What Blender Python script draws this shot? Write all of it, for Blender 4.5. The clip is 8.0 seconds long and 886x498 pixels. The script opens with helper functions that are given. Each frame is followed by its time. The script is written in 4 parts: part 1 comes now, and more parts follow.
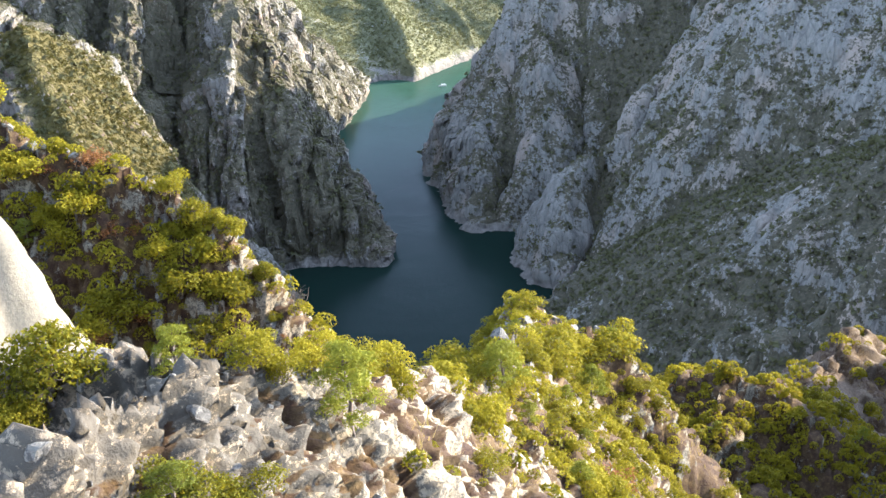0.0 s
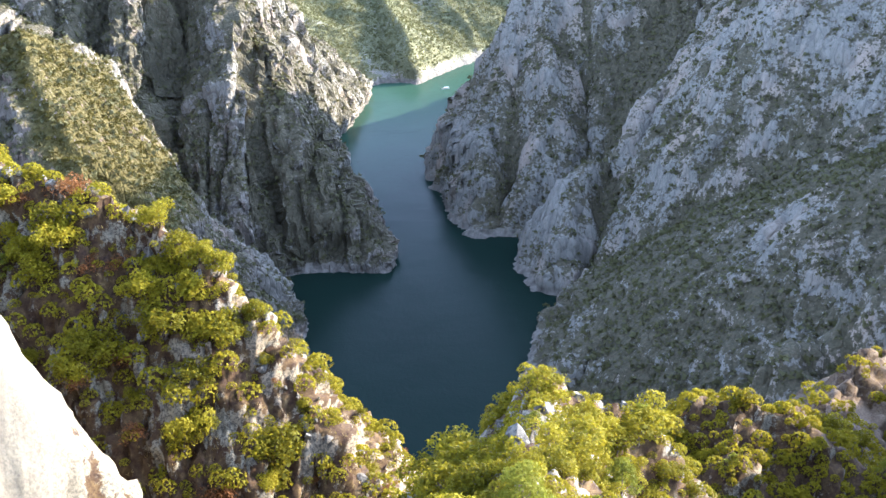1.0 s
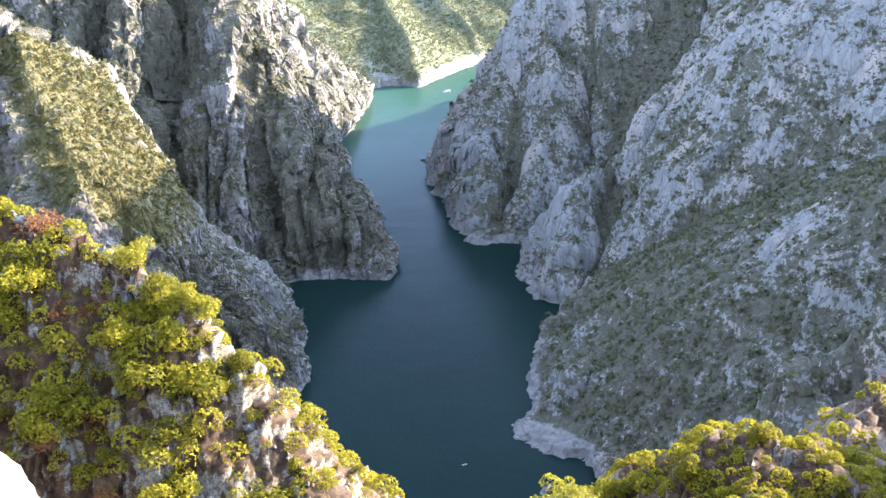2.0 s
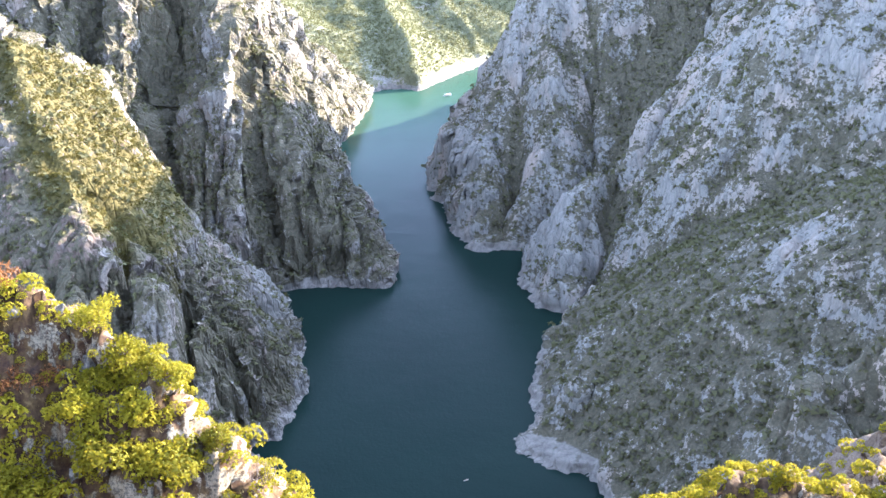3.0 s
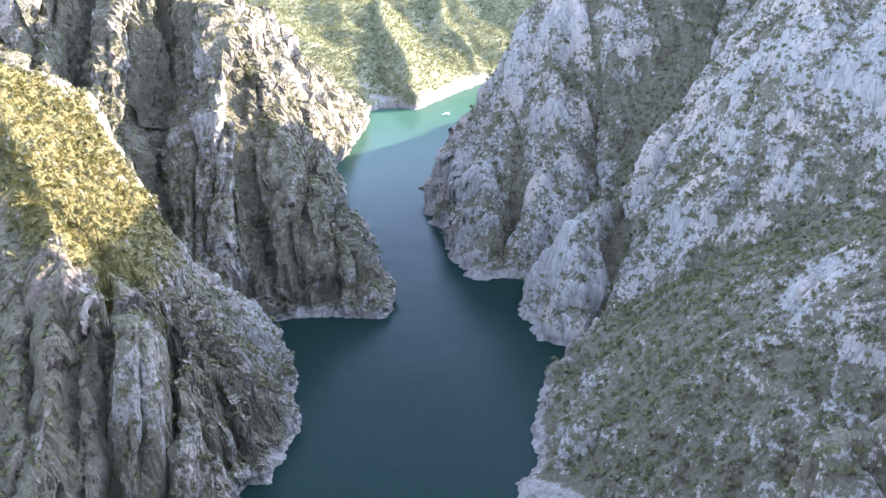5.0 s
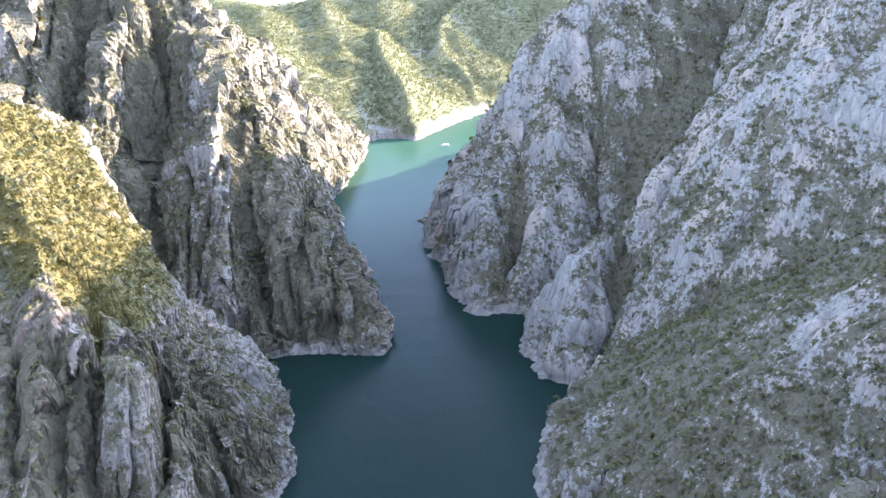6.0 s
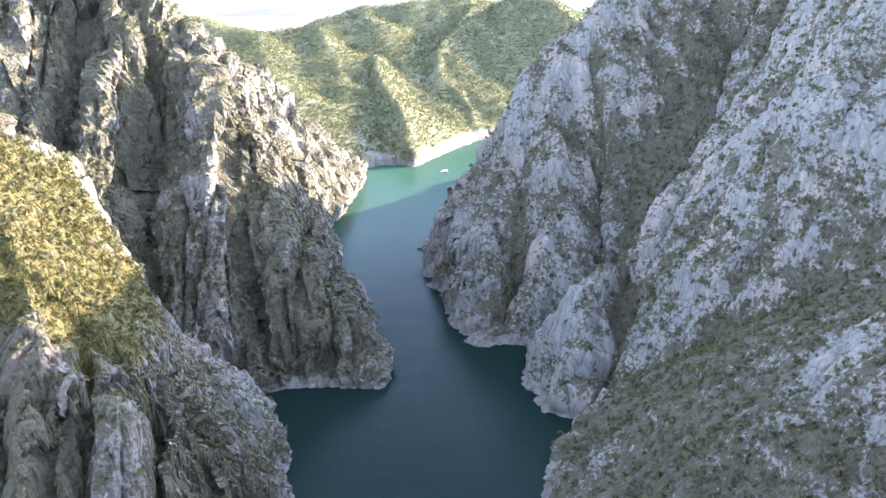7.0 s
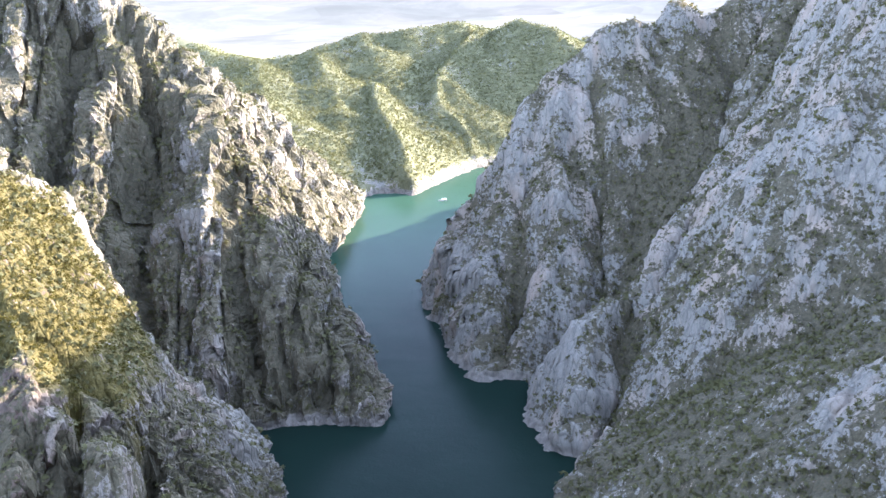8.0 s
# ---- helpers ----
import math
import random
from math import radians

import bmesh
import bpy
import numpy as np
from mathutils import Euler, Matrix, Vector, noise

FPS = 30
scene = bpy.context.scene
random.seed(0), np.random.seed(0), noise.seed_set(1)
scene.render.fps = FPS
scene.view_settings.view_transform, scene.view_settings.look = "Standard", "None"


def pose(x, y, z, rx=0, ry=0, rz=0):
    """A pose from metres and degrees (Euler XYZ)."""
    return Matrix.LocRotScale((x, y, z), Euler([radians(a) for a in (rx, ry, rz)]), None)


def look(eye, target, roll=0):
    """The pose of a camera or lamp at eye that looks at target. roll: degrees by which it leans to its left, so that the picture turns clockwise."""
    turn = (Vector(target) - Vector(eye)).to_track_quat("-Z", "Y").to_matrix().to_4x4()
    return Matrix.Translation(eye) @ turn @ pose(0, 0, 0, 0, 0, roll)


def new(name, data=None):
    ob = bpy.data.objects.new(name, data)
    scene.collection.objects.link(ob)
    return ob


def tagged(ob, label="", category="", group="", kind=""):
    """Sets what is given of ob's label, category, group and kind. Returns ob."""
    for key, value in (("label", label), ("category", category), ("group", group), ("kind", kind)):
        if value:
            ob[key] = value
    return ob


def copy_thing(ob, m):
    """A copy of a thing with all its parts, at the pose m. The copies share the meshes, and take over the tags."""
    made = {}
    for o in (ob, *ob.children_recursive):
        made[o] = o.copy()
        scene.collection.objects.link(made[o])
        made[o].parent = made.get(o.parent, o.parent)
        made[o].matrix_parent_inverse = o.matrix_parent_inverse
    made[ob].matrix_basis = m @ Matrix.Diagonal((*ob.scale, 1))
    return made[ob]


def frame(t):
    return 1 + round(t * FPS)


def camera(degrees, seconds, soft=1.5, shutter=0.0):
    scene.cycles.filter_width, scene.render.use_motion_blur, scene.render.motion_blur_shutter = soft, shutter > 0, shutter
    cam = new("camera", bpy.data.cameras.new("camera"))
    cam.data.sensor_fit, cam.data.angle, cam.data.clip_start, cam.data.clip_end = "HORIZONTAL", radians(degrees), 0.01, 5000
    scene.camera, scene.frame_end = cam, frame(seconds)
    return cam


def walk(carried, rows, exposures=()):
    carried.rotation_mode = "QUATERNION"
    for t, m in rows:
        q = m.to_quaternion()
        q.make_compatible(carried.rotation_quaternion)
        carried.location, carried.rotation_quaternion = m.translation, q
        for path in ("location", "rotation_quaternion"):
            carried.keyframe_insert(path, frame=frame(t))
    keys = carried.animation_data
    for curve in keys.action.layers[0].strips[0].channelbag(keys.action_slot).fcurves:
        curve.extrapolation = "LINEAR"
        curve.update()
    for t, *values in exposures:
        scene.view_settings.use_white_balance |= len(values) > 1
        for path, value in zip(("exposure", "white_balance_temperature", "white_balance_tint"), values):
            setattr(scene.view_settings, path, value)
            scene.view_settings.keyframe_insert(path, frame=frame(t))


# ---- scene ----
cam = camera(43.6, 8.0)
PATH = [
    (0, (0.774, -0.212, 338.694), (0.715, 1.652, 337.97), -2.4),
    (0.5, (0.589, 4.876, 338.76), (0.528, 6.74, 338.037), -2.3),
    (1, (0.341, 10.55, 338.938), (0.278, 12.414, 338.216), -2.3),
    (1.5, (0.049, 16.682, 339.159), (-0.015, 18.546, 338.438), -2.3),
    (1.7, (-0.067, 18.937, 339.247), (-0.131, 20.801, 338.526), -2.2),
    (2.8, (-0.82, 33.982, 339.518), (-0.885, 35.848, 338.8), -2.1),
    (3, (-0.849, 37.228, 339.538), (-0.914, 39.093, 338.819), -2.2),
    (3.5, (-1.32, 45.104, 339.769), (-1.384, 46.969, 339.05), -2.1),
    (4, (-1.698, 53.231, 339.774), (-1.761, 55.096, 339.056), -2.1),
    (4.5, (-2.257, 61.727, 339.862), (-2.318, 63.594, 339.149), -2.0),
    (6, (-3.673, 86.554, 339.981), (-3.728, 88.445, 339.33), -1.9),
    (6.5, (-4.041, 94.964, 340.089), (-4.095, 96.861, 339.458), -2.0),
    (7, (-4.915, 103.328, 340.42), (-4.967, 105.231, 339.808), -2.1),
    (7.5, (-5.38, 111.49, 341.238), (-5.429, 113.4, 340.647), -2.1),
    (8, (-5.749, 119.717, 343.288), (-5.797, 121.633, 342.716), -2.2),
]
walk(cam, [(t, look(eye, target, roll)) for t, eye, target, roll in PATH],
     [(0.0, 2.78, 4800, 12), (1.5, 3.28, 4600, 16), (3.0, 3.72, 4700, 18), (5.0, 3.82, 4800, 20), (8.0, 3.47, 4850, 18)])

# ---- daylight ----
SUN_HEIGHT, SUN_WAY = 19.3, 62.0  # degrees above the horizon, degrees from y towards x
world = bpy.data.worlds.new("daylight")
scene.world = world
world.use_nodes = True
sky = world.node_tree.nodes.new("ShaderNodeTexSky")
sky.sky_type, sky.sun_disc = "NISHITA", False
sky.sun_elevation, sky.sun_rotation = radians(SUN_HEIGHT), radians(SUN_WAY)
sky.air_density, sky.dust_density, sky.ozone_density = 1.0, 1.4, 1.0
world.node_tree.nodes["Background"].inputs["Strength"].default_value = 0.18
# a milky sky: its blue is half washed out by haze
grey = world.node_tree.nodes.new("ShaderNodeRGBToBW")
milky = world.node_tree.nodes.new("ShaderNodeMixRGB")
milky.inputs["Fac"].default_value = 0.75
world.node_tree.links.new(sky.outputs["Color"], grey.inputs["Color"])
world.node_tree.links.new(sky.outputs["Color"], milky.inputs["Color1"])
world.node_tree.links.new(grey.outputs["Val"], milky.inputs["Color2"])
world.node_tree.links.new(milky.outputs["Color"], world.node_tree.nodes["Background"].inputs["Color"])
sun = new("sun", bpy.data.lights.new("sun", "SUN"))
sun.data.energy, sun.data.angle, sun.data.color = 3.9, radians(0.6), (1.0, 0.73, 0.39)
sun_from = Vector((math.sin(radians(SUN_WAY)) * math.cos(radians(SUN_HEIGHT)), math.cos(radians(SUN_WAY)) * math.cos(radians(SUN_HEIGHT)), math.sin(radians(SUN_HEIGHT))))
sun.matrix_world = look(sun_from * 100 + Vector((0, 0, 500)), (0, 0, 500))


# ---- materials ----
def material(name, roughness=0.9, specular=0.3):
    """A node material: the tree, its shader and a function that adds a node with its settings and links."""
    m = bpy.data.materials.new(name)
    m.use_nodes = True
    tree = m.node_tree
    shader = tree.nodes["Principled BSDF"]
    shader.inputs["Roughness"].default_value = roughness
    shader.inputs["Specular IOR Level"].default_value = specular

    def node(kind, out=0, settings=None, **links):
        n = tree.nodes.new("ShaderNode" + kind)
        for key, value in (settings or {}).items():
            if key == "blend_type":
                n.blend_type = value
            elif key == "operation":
                n.operation = value
            elif key == "data_type":
                n.data_type = value
            elif key == "attribute_name":
                n.attribute_name = value
            elif key == "clamp":
                n.use_clamp = value
        for key, value in links.items():
            slot = n.inputs[int(key[1:])] if key[0] == "i" and key[1:].isdigit() else n.inputs[key]
            if isinstance(value, bpy.types.NodeSocket):
                tree.links.new(value, slot)
            else:
                slot.default_value = value
        return n.outputs[out]

    return m, tree, shader, node


def scaled(node, where, x, y, z):
    return node("VectorMath", settings={"operation": "MULTIPLY"}, i0=where, i1=(x, y, z))


def speckle(node, where, scale, detail=4.0, rough=0.6, distortion=0.0):
    return node("TexNoise", Vector=where, Scale=scale, Detail=detail, Roughness=rough, Distortion=distortion)


def ramp(node, tree, value, *stops):
    """A colour ramp of (place, colour)."""
    out = node("ValToRGB", Fac=value)
    bar = out.node.color_ramp
    while len(bar.elements) < len(stops):
        bar.elements.new(0.5)
    for e, (place, colour) in zip(bar.elements, stops):
        e.position, e.color = place, (*colour, 1)
    return out


def mixed(node, f, a, b, blend="MIX"):
    n = node("MixRGB", settings={"blend_type": blend}, Fac=f, Color1=a, Color2=b)
    return n


def ranged(node, value, a, b, c=0.0, d=1.0):
    return node("MapRange", Value=value, **{"From Min": a, "From Max": b, "To Min": c, "To Max": d})


def arith(node, op, a, b=0.0):
    return node("Math", settings={"operation": op}, i0=a, i1=b)


def ground_material():
    m, tree, shader, node = material("limestone_and_scrub", 0.92, 0.2)
    where = node("NewGeometry", 0)
    z = node("SeparateXYZ", 2, Vector=where)
    scrub = node("Attribute", 2, {"attribute_name": "scrub"})
    near = node("Attribute", 2, {"attribute_name": "near"})
    # limestone: pale grey with weathered streaks, ochre stains and dark lichen
    long = scaled(node, where, 1.0, 1.0, 0.3)
    broad = speckle(node, long, 0.035, 5.0)
    mid = speckle(node, long, 0.22, 6.0, 0.65)
    fine = speckle(node, where, 1.7, 6.0, 0.7)
    grain = speckle(node, where, 9.0, 4.0, 0.7)
    rock = ramp(node, tree, mid, (0.30, (0.148, 0.138, 0.110)), (0.44, (0.176, 0.166, 0.133)), (0.58, (0.206, 0.194, 0.158)), (0.75, (0.25, 0.236, 0.194)))
    streak = speckle(node, scaled(node, where, 1.0, 1.0, 0.12), 0.30, 5.0, 0.7, 0.4)
    rock = mixed(node, ranged(node, streak, 0.53, 0.66, 0.0, 0.5), rock, (0.13, 0.12, 0.105, 1))
    thin = speckle(node, scaled(node, where, 1.0, 1.0, 0.10), 0.95, 4.0, 0.75, 0.3)
    rock = mixed(node, ranged(node, thin, 0.52, 0.62, 0.0, 0.55), rock, (0.085, 0.078, 0.068, 1))
    crack = node("TexVoronoi", "Distance", Vector=mixed(node, 0.03, scaled(node, where, 0.16, 0.16, 0.055), speckle(node, where, 0.3, 3.0)), Scale=1.0)
    crack.node.feature = "DISTANCE_TO_EDGE"
    rock = mixed(node, arith(node, "MULTIPLY", ranged(node, crack, 0.07, 0.0, 0.0, 0.5), ranged(node, near, 1.0, 0.0)), rock, (0.06, 0.057, 0.052, 1))
    ochre = ranged(node, broad, 0.50, 0.66, 0.0, 0.5)
    rock = mixed(node, ochre, rock, (0.37, 0.27, 0.185, 1))
    crust = node("Attribute", 2, {"attribute_name": "crust"})
    lichen = ranged(node, arith(node, "ADD", speckle(node, where, 2.6, 7.0, 0.8), arith(node, "MULTIPLY", crust, 0.085)), 0.49, 0.54, 0.0, 0.92)
    rock = mixed(node, ranged(node, grain, 0.35, 0.7, 0.0, 0.35), rock, (0.30, 0.28, 0.25, 1))
    rock = mixed(node, arith(node, "MULTIPLY", lichen, ranged(node, near, 0.0, 1.0, 0.2, 1.0)), rock, (0.062, 0.058, 0.053, 1))
    iron = node("Attribute", 2, {"attribute_name": "iron"})
    rock = mixed(node, arith(node, "MULTIPLY", iron, ranged(node, mid, 0.3, 0.6, 0.95, 0.72)), rock, (0.088, 0.060, 0.044, 1))
    rock = mixed(node, arith(node, "MULTIPLY", near, 0.8), rock, (0.88, 0.80, 0.61, 1), "MULTIPLY")
    clean = node("Attribute", 2, {"attribute_name": "clean"})
    rock = mixed(node, arith(node, "MULTIPLY", clean, 0.75), rock, mixed(node, ranged(node, mid, 0.35, 0.7), (0.150, 0.132, 0.096, 1), (0.205, 0.180, 0.132, 1)))
    # the drowned band above the water: bare, bleached, level marks
    wash = arith(node, "ADD", z, arith(node, "MULTIPLY", arith(node, "SUBTRACT", speckle(node, where, 0.06, 3.0), 0.5), 9.0))
    band = ranged(node, wash, 6.5, 4.5)
    band = arith(node, "MULTIPLY", band, arith(node, "MULTIPLY", ranged(node, near, 0.5, 0.0), ranged(node, node("SeparateXYZ", 1, Vector=where), 1900, 1800)))
    pale = mixed(node, ranged(node, mid, 0.35, 0.65), (0.115, 0.102, 0.083, 1), (0.195, 0.176, 0.144, 1))
    rock = mixed(node, band, rock, pale)
    # low growth: dry grass, cushions and leaf litter
    turf = ramp(node, tree, speckle(node, where, 0.9, 6.0, 0.75), (0.28, (0.011, 0.007, 0.004)), (0.42, (0.034, 0.018, 0.009)), (0.54, (0.058, 0.036, 0.014)), (0.66, (0.105, 0.070, 0.027)), (0.78, (0.20, 0.14, 0.064)))
    woods = ramp(node, tree, speckle(node, where, 0.45, 6.0, 0.75), (0.33, (0.050, 0.046, 0.027)), (0.48, (0.072, 0.064, 0.038)), (0.58, (0.092, 0.080, 0.050)), (0.7, (0.128, 0.110, 0.072)))
    # hills past the bend: growth colour lifted to stand in for sunlit haze
    hazy_hill = ramp(node, tree, speckle(node, where, 0.12, 6.0, 0.8), (0.32, (0.085, 0.088, 0.042)), (0.5, (0.120, 0.118, 0.056)), (0.72, (0.17, 0.158, 0.078)))
    woods = mixed(node, ranged(node, node("SeparateXYZ", 1, Vector=where), 1460, 1560), woods, hazy_hill)
    parched = ramp(node, tree, speckle(node, where, 0.45, 6.0, 0.8), (0.30, (0.046, 0.040, 0.010)), (0.48, (0.070, 0.058, 0.015)), (0.68, (0.098, 0.080, 0.024)))
    dry = node("Attribute", 2, {"attribute_name": "dry"})
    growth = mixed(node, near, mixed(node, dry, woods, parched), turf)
    dots = arith(node, "ADD", arith(node, "MULTIPLY", arith(node, "SUBTRACT", speckle(node, where, 0.36, 4.0, 0.7), 0.5), 3.0), arith(node, "MULTIPLY", arith(node, "SUBTRACT", speckle(node, where, 0.1, 3.0, 0.6), 0.5), 0.9))
    dots = node("Mix", 0, {"data_type": "FLOAT"}, i0=near, i2=dots, i3=arith(node, "MULTIPLY", arith(node, "SUBTRACT", speckle(node, where, 0.7, 6.0, 0.75), 0.5), 2.2))
    edge = arith(node, "ADD", scrub, arith(node, "MULTIPLY", dots, ranged(node, scrub, 0.0, 0.12)))
    cover = arith(node, "MULTIPLY", ranged(node, edge, 0.43, 0.56), ranged(node, band, 0.6, 0.2))
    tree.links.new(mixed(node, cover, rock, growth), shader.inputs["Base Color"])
    far_relief = arith(node, "ADD", arith(node, "MULTIPLY", speckle(node, long, 0.4, 7.0, 0.65), 2.0), arith(node, "ADD", arith(node, "MULTIPLY", fine, 0.4), arith(node, "MULTIPLY", ranged(node, crack, 0.0, 0.12), 0.9)))
    near_relief = arith(node, "ADD", arith(node, "MULTIPLY", fine, 0.14), arith(node, "MULTIPLY", grain, 0.035))
    relief = node("Mix", 0, {"data_type": "FLOAT"}, i0=near, i2=far_relief, i3=near_relief)
    bump = node("Bump", Strength=0.8, Distance=1.0, Height=relief)
    tree.links.new(bump, shader.inputs["Normal"])
    return m


def water_material():
    m, tree, shader, node = material("lake_water", 0.16, 0.035)
    shader.inputs["IOR"].default_value = 1.22
    where = node("NewGeometry", 0)
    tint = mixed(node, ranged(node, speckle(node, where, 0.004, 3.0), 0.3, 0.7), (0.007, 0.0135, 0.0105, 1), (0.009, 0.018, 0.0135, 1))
    # brighter green towards the far end, painting in the sunlit stretch of water
    lit_reach = ranged(node, arith(node, "ADD", node("SeparateXYZ", 1, Vector=where), arith(node, "MULTIPLY", speckle(node, where, 0.01, 3.0), 160.0)), 1050, 1560, 0.0, 1.0)
    tint = mixed(node, lit_reach, tint, (0.029, 0.058, 0.037, 1))
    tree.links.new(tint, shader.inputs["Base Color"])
    ripples = arith(node, "ADD", speckle(node, where, 0.5, 4.0), arith(node, "MULTIPLY", speckle(node, where, 0.03, 3.0), 3.0))
    tree.links.new(node("Bump", Strength=0.25, Distance=0.6, Height=ripples), shader.inputs["Normal"])
    return m


def far_material():
    m, tree, shader, node = material("hazy_plain", 1.0, 0.0)
    where = node("NewGeometry", 0)
    flat = scaled(node, where, 0.6, 1.0, 1.0)
    plots = node("TexVoronoi", "Color", Vector=flat, Scale=0.007)
    plots = ranged(node, node("SeparateXYZ", 0, Vector=plots), 0.0, 1.0, 0.88, 1.1)
    # haze painted into pale field colours, which also glow faintly below
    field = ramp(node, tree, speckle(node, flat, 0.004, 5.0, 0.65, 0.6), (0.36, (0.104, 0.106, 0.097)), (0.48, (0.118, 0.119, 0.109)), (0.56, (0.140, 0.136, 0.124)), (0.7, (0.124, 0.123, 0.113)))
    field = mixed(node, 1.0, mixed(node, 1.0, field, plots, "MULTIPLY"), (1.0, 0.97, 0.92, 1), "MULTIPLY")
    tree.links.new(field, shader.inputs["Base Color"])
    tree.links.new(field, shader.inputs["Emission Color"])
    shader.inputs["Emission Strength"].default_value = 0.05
    return m


GROUND, WATER, FAR = ground_material(), water_material(), far_material()

# ---- terrain arithmetic ----
LATTICE = np.random.RandomState(7)
PERM = LATTICE.permutation(512).astype(np.int64)
GRADS = LATTICE.normal(size=(512, 3))
GRADS /= np.linalg.norm(GRADS, axis=1)[:, None]


def perlin(x, y, z):
    """Gradient noise of three coordinates, about -0.7 to 0.7."""
    x, y, z = np.broadcast_arrays(x, y, z)
    i, j, k = np.floor(x).astype(np.int64), np.floor(y).astype(np.int64), np.floor(z).astype(np.int64)
    fx, fy, fz = x - i, y - j, z - k
    u, v, w = (f * f * f * (f * (f * 6 - 15) + 10) for f in (fx, fy, fz))
    total = 0
    for a in (0, 1):
        ha = PERM[(i + a) & 511]
        wa = u if a else 1 - u
        for b in (0, 1):
            hb = PERM[(ha + j + b) & 511]
            wb = wa * (v if b else 1 - v)
            for c in (0, 1):
                g = GRADS[PERM[(hb + k + c) & 511]]
                total = total + wb * (w if c else 1 - w) * (g[..., 0] * (fx - a) + g[..., 1] * (fy - b) + g[..., 2] * (fz - c))
    return total


def fractal(x, y, z, octaves, gain=0.5):
    total, size, amp = 0, 1.0, 1.0
    for o in range(octaves):
        total = total + amp * perlin(x * size + 17.3 * o, y * size - 5.1 * o, z * size + 3.7 * o)
        size, amp = size * 2.03, amp * gain
    return total


def ridged(x, y, z, octaves, gain=0.5):
    """Sharp-crested noise, 0 to about 1.5."""
    total, size, amp = 0, 1.0, 1.0
    for o in range(octaves):
        total = total + amp * (1 - np.abs(perlin(x * size + 9.1 * o, y * size + 4.3 * o, z * size - 7.7 * o)) * 2.2)
        size, amp = size * 2.03, amp * gain
    return total


JITTER = LATTICE.uniform(0.1, 0.9, size=(512, 3))
TILT = LATTICE.normal(size=(512, 3))
SIZES = LATTICE.uniform(-1, 1, size=512)


def cells(x, y, z):
    """Split space into irregular blocks: depth from the block's border, the block's own number (-1 to 1) and its tilt."""
    i, j, k = np.floor(x).astype(np.int64), np.floor(y).astype(np.int64), np.floor(z).astype(np.int64)
    first, second = np.full(x.shape, 9.0), np.full(x.shape, 9.0)
    own, tilt = np.zeros(x.shape), np.zeros(x.shape)
    for a in (-1, 0, 1):
        ha = PERM[(i + a) & 511]
        for b in (-1, 0, 1):
            hb = PERM[(ha + j + b) & 511]
            for c in (-1, 0, 1):
                h = PERM[(hb + k + c) & 511]
                px, py, pz = i + a + JITTER[h, 0] - x, j + b + JITTER[h, 1] - y, k + c + JITTER[h, 2] - z
                d = np.sqrt(px * px + py * py + pz * pz)
                nearer = d < first
                second = np.where(nearer, first, np.minimum(second, d))
                first = np.where(nearer, d, first)
                own = np.where(nearer, SIZES[h], own)
                tilt = np.where(nearer, TILT[h, 0] * px + TILT[h, 1] * py + TILT[h, 2] * pz, tilt)
    return second - first, own, tilt


def blocks(mask, x, y, z, size, tall, crack, proud, lean):
    """Relief of jointed rock where the mask is set, in metres."""
    out = np.zeros(x.shape)
    on = mask > 0.02
    u, v, w = x[on] / size, y[on] / size, z[on] / (size * tall)
    bend = 0.35 * perlin(u * 1.3, v * 1.3, w * 1.3 + 5)
    rim, own, tilt = cells(u + bend, v - bend, w + 0.6 * bend)
    out[on] = mask[on] * (proud * own + lean * np.clip(tilt, -1.1, 1.1) - crack * np.exp(-rim / 0.06))
    return out


def smooth_max(a, b, k):
    h = np.clip(0.5 + 0.5 * (a - b) / k, 0, 1)
    return b + (a - b) * h + k * h * (1 - h)


def step(a, b, x):
    f = np.clip((x - a) / (b - a), 0, 1)
    return f * f * (3 - 2 * f)


# Shores of the flooded gorge: x, y and the steepness of the bank above.
SHORE_WEST = [(-150, 540, 1.5), (-136, 580, 3.0), (-138, 614, 3.3), (-124, 612, 2.6), (-121, 645, 2.0), (-117, 677, 1.9), (-124, 702, 1.8),
              (-126, 735, 1.7), (-137, 769, 1.6), (-150, 788, 1.5), (-173, 838, 2.4), (-147, 841, 2.4), (-120, 842, 2.2), (-71, 838, 2.2),
              (-72, 892, 1.5), (-91, 946, 1.6), (-120, 1060, 1.9), (-138, 1146, 2.0), (-161, 1254, 2.1), (-149, 1314, 2.1), (-141, 1443, 1.9),
              (-143, 1512, 1.2), (-130, 1530, 0.7), (-100, 1534, 1.1), (-80, 1517, 1.9), (-66, 1540, 1.2), (-34, 1600, 0.9), (-12, 1638, 0.9), (10, 1670, 0.9)]
SHORE_EAST = [(60, 1700, 0.9), (190, 1730, 0.6), (230, 1690, 0.6), (90, 1560, 1.0), (24, 1475, 2.5), (-5, 1395, 1.8), (-20, 1320, 1.7), (-40, 1200, 1.75),
              (-50, 1080, 1.75), (-31, 1024, 1.8), (-23, 961, 1.9), (-5, 913, 2.4), (46, 914, 2.4), (35, 864, 1.8), (34, 833, 2.0), (46, 795, 2.1),
              (71, 779, 1.1), (49, 744, 0.9), (39, 702, 0.85), (28, 662, 0.85), (34, 631, 0.9), (31, 616, 1.0), (20, 604, 1.0), (20, 591, 1.0),
              (38, 572, 1.0), (60, 560, 1.8), (80, 500, 2.6), (40, 440, 2.0), (-60, 430, 1.0), (-130, 470, 1.0)]
